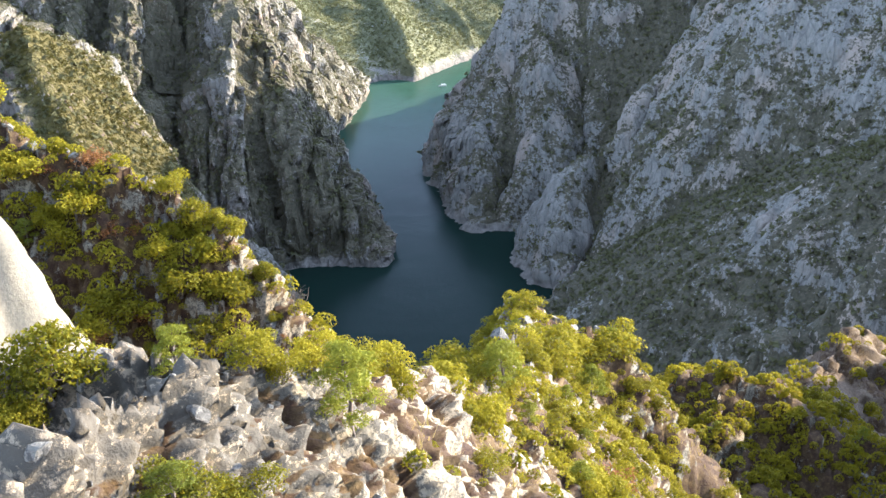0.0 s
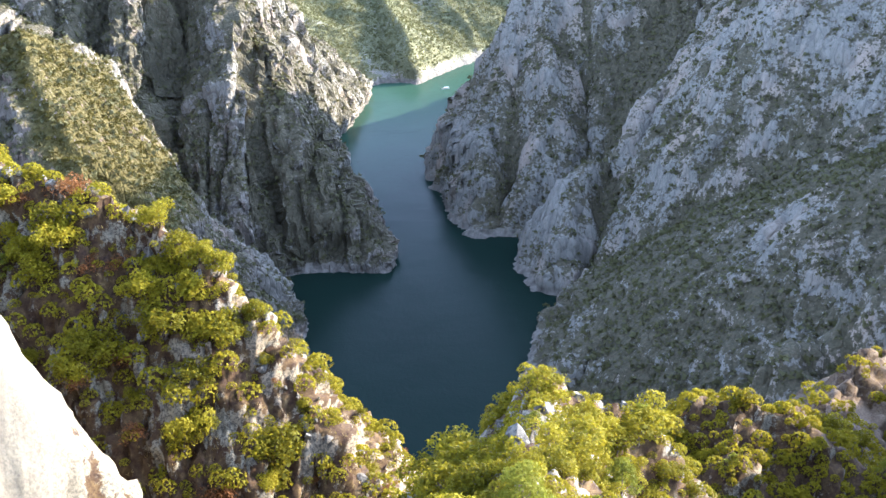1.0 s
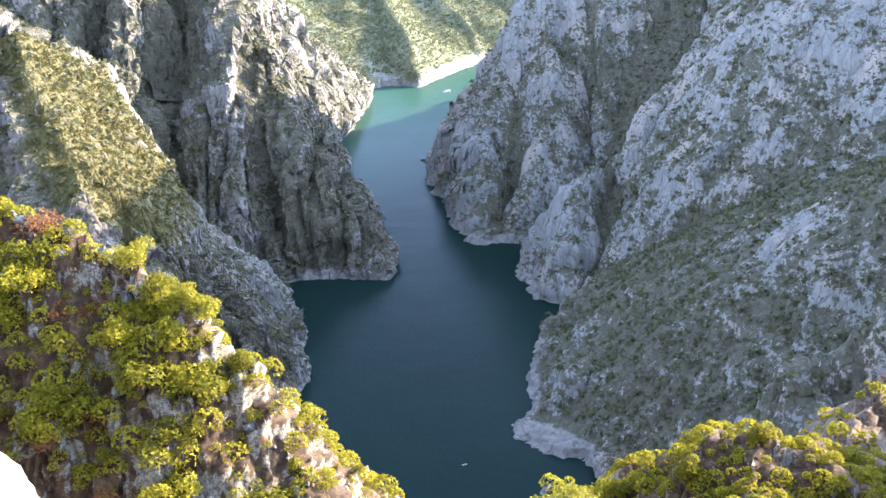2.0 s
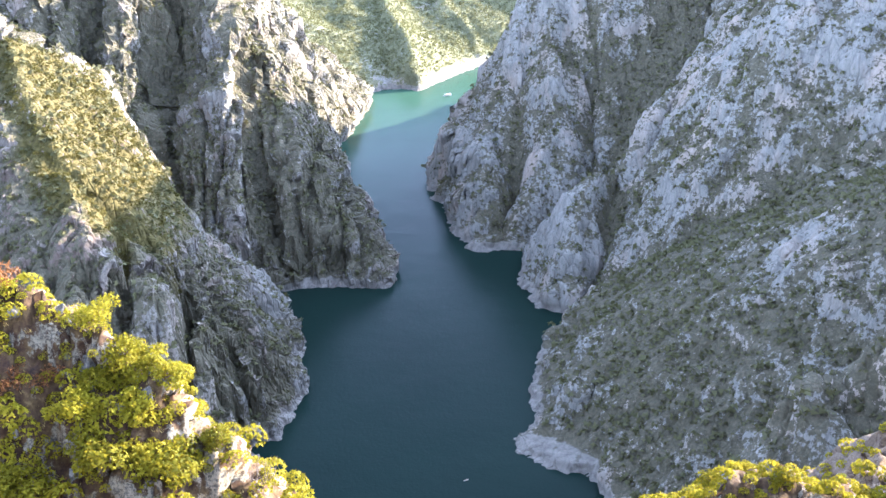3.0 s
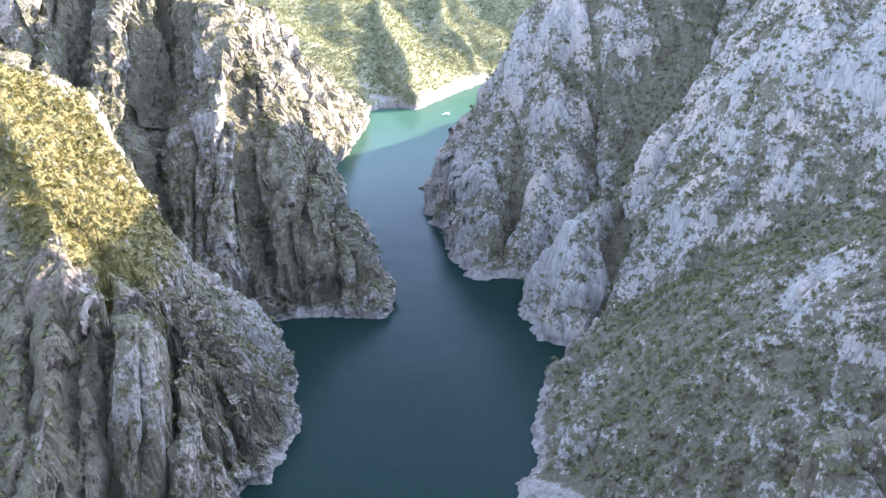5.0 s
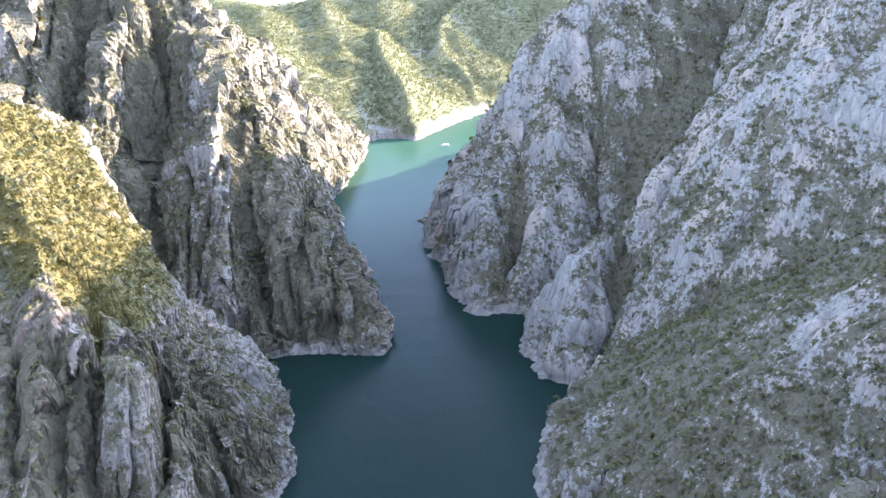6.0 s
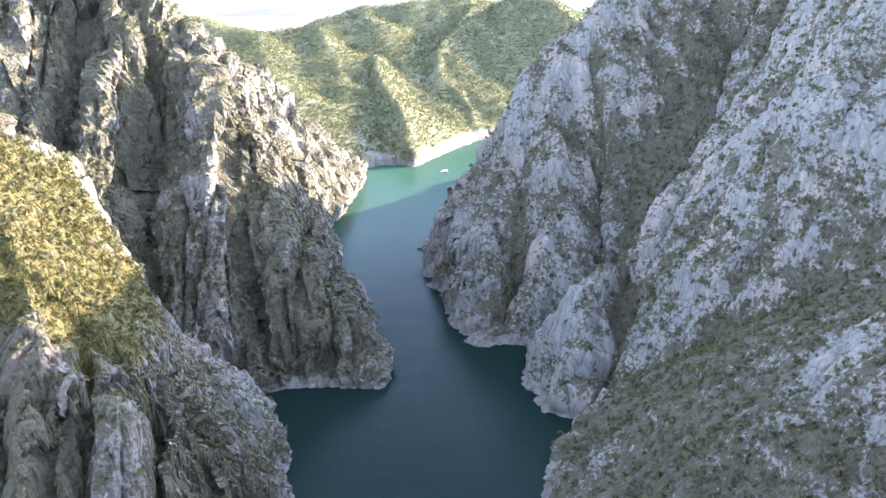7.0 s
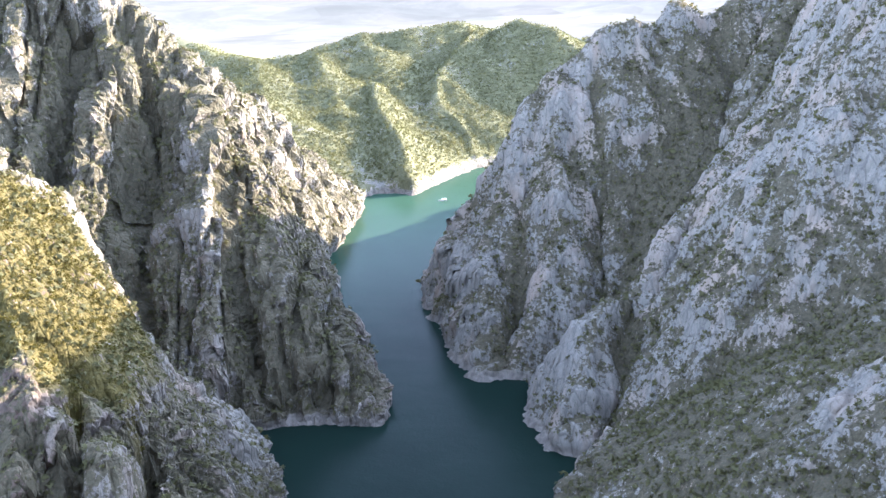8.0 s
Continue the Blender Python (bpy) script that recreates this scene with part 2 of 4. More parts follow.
# Crests: steepness to the left and right of the way along them, then x, y, z.
CRESTS = [
    # the west side
    (1.5, 1.25, [(-520, 640, 380), (-350, 690, 240), (-290, 716, 214)]),
    (1.5, 0.85, [(-190, 704, 112), (-148, 748, 20)]),
    (0.85, 2.2, [(-212, 596, 132), (-180, 580, 113), (-150, 590, 80)]),
    (1.3, 1.15, [(-640, 1200, 470), (-380, 1120, 350), (-284, 1090, 283), (-265, 1140, 232), (-253, 1220, 203), (-233, 1280, 173), (-214, 1335, 137),
                 (-192, 1400, 86), (-165, 1450, 38), (-143, 1508, 2)]),
    (1.4, 1.4, [(-284, 1090, 283), (-294, 1040, 247), (-303, 985, 200), (-306, 958, 173), (-316, 925, 148), (-310, 880, 90)]),
    (1.4, 1.4, [(-420, 1100, 320), (-372, 1002, 226), (-346, 970, 199), (-350, 935, 173), (-340, 880, 110)]),
    (1.5, 1.4, [(-265, 1120, 240), (-250, 1050, 226), (-217, 1022, 205), (-203, 955, 161), (-197, 938, 120), (-205, 880, 72), (-185, 850, 20)]),
    (1.5, 1.3, [(-214, 1185, 152), (-195, 1000, 180), (-179, 942, 141), (-150, 907, 66), (-108, 890, 46), (-74, 845, 4)]),
    (0.3, 1.1, [(-420, 950, 215), (-360, 930, 176), (-317, 917, 164), (-252, 896, 107), (-208, 866, 75)]),
    (0.7, 1.0, [(-300, 958, 172), (-254, 962, 154), (-205, 952, 159)]),
    # the east side
    (1.5, 1.5, [(-14, 926, 12), (2, 968, 62), (14, 1052, 98)]),
    (1.4, 1.4, [(82, 1092, 216), (72, 1040, 152), (66, 990, 100), (44, 940, 42), (24, 920, 27)]),
    (1.3, 1.3, [(300, 1150, 300), (274, 1075, 224), (220, 1020, 168)]),
    (0.5, 0.95, [(20, 598, 2), (80, 630, 43), (128, 600, 56), (160, 622, 92), (180, 618, 112), (270, 600, 180), (420, 560, 280)]),
    (1.3, 1.3, [(64, 805, 38), (84, 850, 80), (106, 872, 84), (164, 915, 140), (212, 876, 194), (238, 832, 220), (330, 868, 332), (480, 920, 375)]),
    (0.6, 0.8, [(150, 742, 42), (194, 730, 99), (233, 728, 124), (330, 720, 190)]),
    (1.5, 1.75, [(-30, 1060, 30), (14, 1052, 98), (36, 1070, 158), (48, 1085, 184), (82, 1092, 216), (120, 1102, 247), (146, 1106, 254), (169, 1112, 243),
                 (189, 1128, 265), (212, 1132, 251), (236, 1135, 266), (300, 1150, 300), (420, 1180, 335)]),
    (1.2, 1.2, [(189, 1128, 264), (215, 1240, 252), (199, 1341, 225), (142, 1450, 106), (90, 1468, 58), (42, 1457, 34), (14, 1422, 16), (4, 1400, 1)]),
    (1.2, 1.2, [(560, 1000, 400), (420, 985, 350), (330, 937, 312), (292, 960, 270), (262, 975, 230)]),
    # crest out of view, its heights set to throw shade on the western slopes
    (1.5, 1.5, [(325, 1160, 340), (318, 1075, 322), (335, 937, 350), (335, 868, 352), (372, 800, 335), (420, 720, 325), (480, 600, 320), (570, 420, 330)]),
    # beyond the bend
    (0.3, 0.36, [(-900, 2700, 110), (-570, 2330, 140), (-458, 2150, 120), (-353, 2020, 124), (-282, 2010, 129), (-183, 2050, 158)]),
    (0.3, 0.8, [(-183, 2050, 158), (-105, 2050, 162), (-8, 2080, 168), (60, 2200, 140),
                (216, 2300, 90), (320, 2350, 60)]),
    (0.45, 0.95, [(24, 2060, 161), (-2, 1980, 152), (-46, 1880, 108), (-50, 1820, 82), (-23, 1780, 60), (-2, 1735, 34), (4, 1690, 20), (10, 1668, 3)]),
    (0.5, 0.75, [(40, 2070, 150), (87, 2000, 177), (146, 1960, 162), (182, 1920, 134), (230, 1860, 80)]),
    (0.5, 0.85, [(70, 1860, 62), (56, 1800, 44), (54, 1745, 20), (50, 1715, 3)]),
    (0.5, 0.80, [(-150, 1860, 98), (-140, 1800, 84), (-124, 1720, 70), (-98, 1640, 57), (-86, 1570, 42), (-80, 1545, 34), (-78, 1526, 6)]),
    (0.3, 0.3, [(-255, 2010, 134), (-225, 1900, 110), (-196, 1780, 78), (-172, 1680, 46), (-150, 1600, 18)]),
    (0.3, 0.3, [(-353, 2020, 124), (-330, 1870, 112), (-290, 1720, 82), (-240, 1620, 50), (-185, 1560, 16)]),
    (0.4, 0.4, [(230, 2300, 110), (300, 1900, 100), (420, 1700, 90), (600, 1500, 150)]),
    # the near heights
    (1.6, 0.9, [(-40, -260, 350), (-14, -30, 333), (-7.5, 20, 327.3), (-5.5, 26, 326), (-3, 31, 322.3), (-2, 43, 316)]),
    (0.75, 1.32, [(-2, 43, 316), (2.0, 51, 311.4), (2.9, 60, 309.3)]),
    (1.6, 1.32, [(2.9, 60, 309.3), (3.8, 73, 306.4)]),
    (1.0, 1.3, [(-22, 16, 327), (-11, 26, 326), (-6, 26, 325.6)]),
    (2.0, 1.2, [(3, 70, 306.4), (6, 72, 305.2), (10.5, 74, 302.7), (14, 80, 293), (22, 92, 274)]),
    (1.5, 1.0, [(-110, 170, 330), (-75, 150, 311), (-57, 139, 301), (-46, 135, 299.5), (-36, 131, 295), (-31, 128, 292.5), (-27, 126, 288), (-23, 123.5, 283), (-19, 120, 278.5),
                (-10, 116, 258), (0, 112, 235)]),
    (2.6, 2.6, [(-95, 70, 350), (-62, 88, 336), (-50.5, 95, 319), (-44.5, 96, 309), (-42.5, 97, 299), (-42.3, 98, 292), (-42.6, 98, 279), (-42, 98, 262)]),
    (1.1, 0.5, [(20, 190, 205), (38, 203, 224), (45, 212, 226.5), (53, 212, 229), (61, 208, 227.5), (70, 222, 216), (86, 245, 210), (95, 258, 212), (108, 274, 203), (180, 320, 185), (320, 330, 190)]),
    (0.9, 0.9, [(53, 212, 228), (46, 190, 225), (55, 168, 216), (80, 120, 215), (110, 30, 250)]),
    (1.8, 1.8, [(150, 604, 84), (178, 621, 118), (204, 640, 112)]),
    # added ridge out of view, raised to shade the valley and bluff beside it
    (2.6, 2.6, [(100, 40, 310), (116, 120, 325), (128, 175, 325), (140, 205, 300), (144, 226, 288), (158, 244, 268), (172, 268, 262), (190, 295, 255)]),
    (2.6, 1.0, [(111, 441, 80), (118, 442, 96), (125, 443, 114), (134, 444, 124), (145, 446, 119)]),
    (2.6, 1.0, [(145, 446, 119), (154, 448, 121), (158, 450, 132), (270, 470, 240)]),
]


# The sunny shoulder above the western bluff: one even slope with these corners.
SHOULDER = [(-212, 596), (-186, 640), (-186, 706), (-259, 778), (-290, 720)]


def shoulder(x, y):
    """Height of the shoulder's slope, falling steeply past its edges, and metres outside of it."""
    out = np.full(x.shape, -1e9)
    for (ax, ay), (bx, by) in zip(SHOULDER, SHOULDER[1:] + SHOULDER[:1]):
        out = np.maximum(out, ((x - ax) * (by - ay) - (y - ay) * (bx - ax)) / math.hypot(bx - ax, by - ay))
    return 137 + 1.1 * (-210 - x) - 1.7 * np.maximum(out, 0), out


def shore_distance(x, y):
    """Metres inland of the shoreline (minus: out on the water) and the bank's steepness there."""
    ring = SHORE_WEST + SHORE_EAST
    best = np.full(x.shape, 1e18)
    grade, weight = np.zeros(x.shape), np.zeros(x.shape)
    inside = np.zeros(x.shape, bool)
    for (ax, ay, ak), (bx, by, bk) in zip(ring, ring[1:] + ring[:1]):
        ex, ey = bx - ax, by - ay
        f = np.clip(((x - ax) * ex + (y - ay) * ey) / (ex * ex + ey * ey), 0, 1)
        d = (x - ax - f * ex) ** 2 + (y - ay - f * ey) ** 2
        best = np.minimum(best, d)
        w = 1 / (d + 30) ** 2
        grade, weight = grade + w * (ak + f * (bk - ak)), weight + w
        if ay != by:
            inside ^= ((ay > y) != (by > y)) & (x < ax + (y - ay) * ex / ey)
    grade = grade / weight
    d = np.sqrt(best)
    return np.where(inside, -d, d), grade


def crest_height(x, y):
    """The roofs of all crests, each falling away at its own steepness."""
    top = np.full(x.shape, 6.0)
    for left, right, line in CRESTS:
        own = np.full(x.shape, -1e9)
        for (ax, ay, az), (bx, by, bz) in zip(line, line[1:]):
            ex, ey = bx - ax, by - ay
            f = np.clip(((x - ax) * ex + (y - ay) * ey) / (ex * ex + ey * ey), 0, 1)
            d = np.hypot(x - ax - f * ex, y - ay - f * ey)
            side = (x - ax) * ey - (y - ay) * ex  # positive to the right
            lean = 0.5 + 0.5 * np.clip(side / (np.hypot(ex, ey) * (d + 1.0)), -1, 1)
            own = np.maximum(own, az + f * (bz - az) - d * (left + lean * (right - left)))
        top = smooth_max(top, own, 5.0 if max(p[1] for p in line) > 400 else 1.2)
    return top


# Ravines: depth, half width, then x, y.
RAVINES = [
    (24, 14, [(46, 918), (92, 934), (138, 968), (190, 1004), (250, 1032), (290, 1100)]),
    (12, 7, [(80, 790), (96, 815), (100, 850), (114, 888)]),
    (14, 8, [(14, 922), (32, 985), (44, 1035)]),
    (15, 10, [(100, 990), (112, 1040), (108, 1085)]),
    (7, 9, [(150, 760), (190, 790), (205, 850)]),
    (8, 9, [(95, 690), (150, 690), (215, 680), (280, 690)]),
    (10, 7, [(-120, 650), (-150, 630), (-190, 632), (-240, 640)]),
    (8, 5, [(-136, 600), (-158, 592), (-172, 560)]),
    (8, 6, [(-118, 690), (-150, 688), (-175, 690)]),
    (30, 18, [(-240, 800), (-252, 870), (-258, 960), (-262, 1040), (-275, 1082)]),
    (24, 12, [(-150, 850), (-172, 895), (-190, 985), (-225, 1060)]),
    (22, 12, [(-330, 870), (-328, 940), (-330, 1010), (-330, 1070)]),
    (14, 9, [(-110, 850), (-130, 875), (-145, 960), (-160, 1050)]),
    (16, 10, [(-134, 1120), (-170, 1120), (-205, 1130)]),
    (16, 10, [(-150, 1190), (-185, 1210), (-215, 1230)]),
    (36, 4.5, [(-178, 642), (-170, 608), (-166, 585), (-166, 560), (-163, 535)]),
    (28, 4.0, [(-158, 636), (-149, 631), (-143, 624), (-133, 614)]),
    (24, 4.0, [(-202, 614), (-193, 580), (-192, 560), (-188, 530)]),
    (18, 4.0, [(-212, 585), (-209, 571), (-207, 556), (-202, 535)]),
    (18, 4.0, [(-231, 588), (-229, 575), (-225, 561), (-220, 540)]),
    (16, 3.5, [(-133, 600), (-146, 603), (-158, 600)]),
    (12, 29, [(232, 1100), (192, 1058), (150, 1010), (122, 945)]),
]


def ravines(x, y):
    """How deep the ravines cut in, in metres, and how fully one stands in one (0 to 1)."""
    cut, inside = np.zeros(x.shape), np.zeros(x.shape)
    for deep, wide, line in RAVINES:
        d = np.full(x.shape, 1e9)
        for (ax, ay), (bx, by) in zip(line, line[1:]):
            ex, ey = bx - ax, by - ay
            f = np.clip(((x - ax) * ex + (y - ay) * ey) / (ex * ex + ey * ey), 0, 1)
            d = np.minimum(d, np.hypot(x - ax - f * ex, y - ay - f * ey))
        g = np.exp(-(d / wide) ** 2)
        cut, inside = np.maximum(cut, deep * g), np.maximum(inside, g * min(1, deep / 13))
    return cut, inside


def base_height(x, y):
    """The ground before its small relief."""
    away = np.hypot(x, y)
    wx = fractal(x / 60, y / 60, 0.3, 3) * np.clip((away - 350) / 300, 0, 1)
    wy = fractal(x / 60, y / 60, 8.3, 3) * np.clip((away - 350) / 300, 0, 1)
    jag = np.clip((away - 350) / 300, 0, 1)
    d, grade = shore_distance(x + 3 * wx + 6 * jag * fractal(x / 17, y / 17, 4.1, 4, 0.6), y + 3 * wy + 6 * jag * fractal(x / 17, y / 17, 2.7, 4, 0.6))
    bank = np.where(d > 0, grade * d * (1.06 - 0.55 * np.exp(-np.maximum(d, 0) / 7)) + 1.2 + 2.0 * (1 - np.exp(-np.maximum(d, 0) / 3)), np.maximum(1.5 + d * 0.8, -30))
    top = smooth_max(crest_height(x + 8 * wx, y + 8 * wy), shoulder(x + 5 * wx, y + 5 * wy)[0], 4.0)
    h = -smooth_max(-top, -bank, 6.0)
    cut, _ = ravines(x + 6 * wx, y + 6 * wy)
    h = h - cut * step(4, 25, h)
    far = step(2380, 2950, away)
    return h * (1 - far) + far * np.minimum(h, -4)


# ---- the ground: rings round the near ridge, closest where it is passed closest ----
def ground_rings():
    radii, bounds = [2.0], [(50, 1.2), (56, 0.3), (78, 0.15), (96, 0.3), (185, 0.8), (330, 1.6), (430, 8.0), (600, 2.4), (640, 1.4), (810, 1.0), (885, 1.8), (1150, 1.45), (1300, 2.6), (1580, 4.5), (2120, 5.0), (2350, 8.0), (3000, 60.0)]
    for end, gap in bounds:
        n = max(2, int((end - radii[-1]) / gap))
        radii += list(np.linspace(radii[-1], end, n + 1)[1:])
    fine = np.linspace(-24.5, 24.5, 430)
    wide = np.concatenate([np.linspace(24.5, 60, 38)[1:], np.linspace(60, 180, 21)[1:]])
    turn = np.radians(np.concatenate([-wide[::-1][1:], fine, wide]))
    return np.array(radii), turn


def lay_ground():
    """Places of the ground's grid, (rings, turns, 3), its normals and the share of growth on it."""
    radii, turn = ground_rings()
    r, a = np.meshgrid(radii, turn, indexing="ij")
    x, y = r * np.sin(a), r * np.cos(a) - 40.0
    z = base_height(x, y)
    p = np.stack([x, y, z], -1)

    def normals(q):
        du, dv = np.gradient(q, axis=0), np.roll(q, -1, 1) - np.roll(q, 1, 1)
        n = np.cross(dv, du)
        return n / (np.linalg.norm(n, axis=-1, keepdims=True) + 1e-9)

    n = normals(p)
    away = np.hypot(x, y)
    close = 1 - step(300, 420, y)
    hills = step(1480, 1600, y)
    steep = step(0.92, 0.62, n[..., 2])
    slab = np.exp(-(((x + 42) / 9) ** 2 + ((y - 92) / 12) ** 2)) * step(-34, -37, x)
    # walls of the gorge: buttresses and gullies, then jointed pillars and blocks
    wall = (1 - close) * (1 - hills)
    rough = wall * (0.3 + 0.7 * steep) * step(-3.0, 7.0, z)
    meadow = step(5, -5, shoulder(x, y)[1] - 15 * step(-222, -240, x) * step(760, 740, y) + 8 * fractal(x / 14, y / 14, 0.5, 3))
    rough = rough * (1 - 0.75 * meadow)
    cliff = wall * step(-110, -130, x) * step(760, 700, y) * step(150, 115, z) * (1 - meadow) * step(2, 14, z)
    east = step(-20, 20, x)
    massif = wall * step(-55, -75, x) * step(800, 850, y) * step(1230, 1130, y)
    flute = blocks(massif * step(2, 20, z), x + 0.12 * y, y / 10, z, 27.0, 12.0, 11.0, 6.0, 4.0) + blocks(massif * step(0, 8, z), x + 0.12 * y, y / 6, z, 9.0, 6.0, 3.2, 2.0, 2.0)
    butt = ridged(x / 75, y / 75, z / 260, 3) - 1.0
    pillar = ridged(x / 24, y / 24, z / 90, 4, 0.55) - 1.05
    push = rough * (1 - 0.6 * cliff) * ((15.0 - 6 * east) * butt + (8.0 - 3.5 * east) * pillar + 0.8 * (ridged(x / 5.5, y / 5.5, z / 12, 3, 0.6) - 1.0))
    push = push + blocks(rough * (1 - 0.6 * east) * (1 - cliff) * (1 - massif), x, y, z, 15.0, 6.0, 4.2, 2.4, 1.0) + blocks(rough * (1 - 0.3 * east), x, y, z, 6.0, 3.2, 1.2, 0.7, 0.4)
    round_top, from_top = 70 * np.arctan2(x + 182, 655 - y), np.hypot(x + 182, y - 655)
    columns = blocks(cliff, round_top, from_top / 16, z, 10.0, 14.0, 4.4, 3.0, 1.6) + blocks(cliff, round_top, from_top / 6, z, 3.6, 5.0, 1.4, 1.0, 0.9)
    push = push + columns
    push = push + flute
    push = push + wall * step(12, -2, z) * (1.2 * fractal(x / 7, y / 7, z / 3, 4) + 0.8 * pillar)
    rolling = fractal(x / 120, y / 120, z / 150, 4)
    creases = ridged(x / 90, y / 90, 0.5, 3) - 1.0
    push = push + hills * (6 * rolling + 4 * creases) * step(4, 40, z)
    # the near rock: ledges, then clints with open joints
    clint = ridged(x / 3.2, y / 3.2, z / 4.2, 5, 0.6) - 1.1
    ledge = ridged(x / 11, y / 11, z / 12, 3, 0.5) - 1.0
    mesh_gap = np.gradient(turn)[None, :] * r + np.gradient(radii)[:, None] * 0.5
    even = step(2.2, 0.8, mesh_gap)
    bare = close * (1 - 0.95 * slab) * step(320, 260, y) * even
    push = push + bare * (0.35 * clint + 1.3 * ledge * step(55, 95, y))
    joints = blocks(bare * (0.3 + 0.4 * step(24, 60, y) + 0.45 * step(-5, 0, x) * step(60, 24, y)), x, y, z, 2.3, 1.0, 0.5, 0.40, 0.42)
    stones = blocks(bare * step(120, 60, y) * (1 - 0.6 * step(-5, 0, x)), x, y, z, 0.62, 1.15, 0.46, 0.27, 0.26)
    push = push + joints + stones + blocks(bare * step(75, 40, y) * (1 - 0.7 * step(-5, 0, x)), x, y, z, 0.29, 1.1, 0.19, 0.11, 0.12) + bare * step(75, 40, y) * 0.10 * (ridged(x / 0.5, y / 0.5, z / 0.5, 2, 0.6) - 1.0)
    push = push + blocks(bare * step(96, 108, y) * step(150, 140, y), x, y, z, 4.5, 1.1, 0.6, 0.5, 0.5) + blocks(bare * step(96, 108, y) * step(160, 145, y), x, y, z, 1.7, 1.1, 0.55, 0.40, 0.42) + blocks(close * step(150, 170, y) * step(330, 300, y), x, y, z, 7.0, 1.2, 2.2, 1.8, 1.0)
    push = push + slab * 0.5 * fractal(x / 5, y / 5, z / 9, 4)
    p = p + n * push[..., None]
    n = normals(p)
    gully = -(0.5 * butt + 0.7 * pillar)
    lean = n[..., 2]
    _, ravine = ravines(x, y)
    patch = fractal(x / 55, y / 55, z / 80, 5, 0.65)
    knob = np.exp(-(((x - 176) / 26) ** 2 + ((y - 618) / 22) ** 2))
    shelf = np.exp(-(((x - 140) / 60) ** 2 + ((y - 742) / 18) ** 2))
    west = step(-60, -100, x) * step(800, 850, y)
    # the last term thickens scrub west of the shoulder to stand in for shade
    scrub = np.clip(0.50 + 0.95 * (lean - 0.50) + 0.6 * gully + 0.45 * patch + 0.30 * step(0, 40, x) * step(775, 735, y) + 0.35 * shelf + 0.75 * ravine - 0.6 * knob + 0.36 * west
                    + 0.5 * meadow + 0.45 * cliff + 0.14 * massif * step(130, 190, z) - 0.035 * np.clip(flute + columns, -9, 9) + 0.06 * step(0, -100, x) + 0.10 * east * step(880, 910, y) + 0.3 * step(-222, -240, x) * step(760, 720, y) * (1 - meadow) , 0, 1)
    karst = np.exp(-(((x + 6.5) / 4.5) ** 2 + ((y - 22) / 7) ** 2) ** 2)
    soil = 0.60 + 0.22 * step(95, 112, y) + 0.12 * step(150, 175, y) - 0.42 * karst + 0.3 * step(1, 9, x) * step(120, 100, y) + 0.6 * np.clip(-(joints + stones) / 0.4, 0, 1)
    scrub_near = np.clip(soil + 0.8 * even * fractal(x / 6, y / 6, z / 6, 4) + 0.6 * (1 - even) * fractal(x / 30, y / 30, z / 30, 2) + 0.8 * (lean - 0.72) - 0.25 * clint * even, 0, 1) * (1 - slab)
    scrub_near = np.clip(scrub_near - np.clip(0.1 + 0.9 * fractal(x / 16, y / 16, z / 16, 3), 0, 1) * step(150, 180, y), 0, 1)
    scrub = np.where(close > 0.5, scrub_near, scrub)
    scrub = np.where(hills > 0.5, np.clip(0.95 + 0.6 * patch - 0.9 * step(0.55, 0.42, lean) - 0.8 * step(16, 8, z) * step(1900, 1800, y), 0, 1), scrub)
    dry = np.maximum(close, meadow)
    iron = wall * step(-110, -130, x) * (0.34 + 0.66 * step(-175, -205, x)) * step(800, 720, y) * np.clip(0.75 + 1.3 * fractal(x / 30, y / 30, z / 70, 4), 0, 1)
    bluff = step(66, 78, x) * step(203, 218, y) * step(330, 300, y)
    scrub = scrub - 0.35 * bluff
    iron = np.maximum(iron, 0.85 * bluff)
    iron = np.maximum(iron, 0.42 * massif * np.clip(0.6 + 1.2 * fractal(x / 40, y / 40, z / 60, 4), 0, 1))
    return p, n, np.clip(scrub, 0, 1), close, dry, iron, slab, meadow, karst


def sheet(name, p, mat, closed=True, smooth=True):
    """One mesh from a grid of places."""
    rows, cols = p.shape[:2]
    mesh = bpy.data.meshes.new(name)
    i = np.arange(rows * cols).reshape(rows, cols)
    if closed:
        i = np.concatenate([i, i[:, :1]], 1)
    faces = np.stack([i[:-1, :-1], i[:-1, 1:], i[1:, 1:], i[1:, :-1]], -1).reshape(-1, 4)
    mesh.vertices.add(rows * cols)
    mesh.vertices.foreach_set("co", p.reshape(-1).astype(np.float32))
    mesh.loops.add(faces.size)
    mesh.loops.foreach_set("vertex_index", faces.reshape(-1).astype(np.int32))
    mesh.polygons.add(len(faces))
    mesh.polygons.foreach_set("loop_start", np.arange(0, faces.size, 4, dtype=np.int32))
    mesh.polygons.foreach_set("use_smooth", np.resize(smooth, len(faces)))
    mesh.update(calc_edges=True)
    mesh.materials.append(mat)
    return new(name, mesh)


LAND, UP, SCRUB, CLOSE, DRY, IRON, CLEAN, MEADOW, CRUST = lay_ground()
CRISP = (CLOSE < 0.5) & (LAND[..., 0] < -60) & (LAND[..., 1] < 1480)
ground = sheet("ground", LAND, GROUND, smooth=~CRISP[:-1].reshape(-1))
for key, values in (("scrub", SCRUB), ("near", CLOSE), ("dry", DRY), ("iron", IRON), ("clean", CLEAN), ("crust", CRUST)):
    ground.data.attributes.new(key, "FLOAT", "POINT").data.foreach_set("value", values.reshape(-1).astype(np.float32))
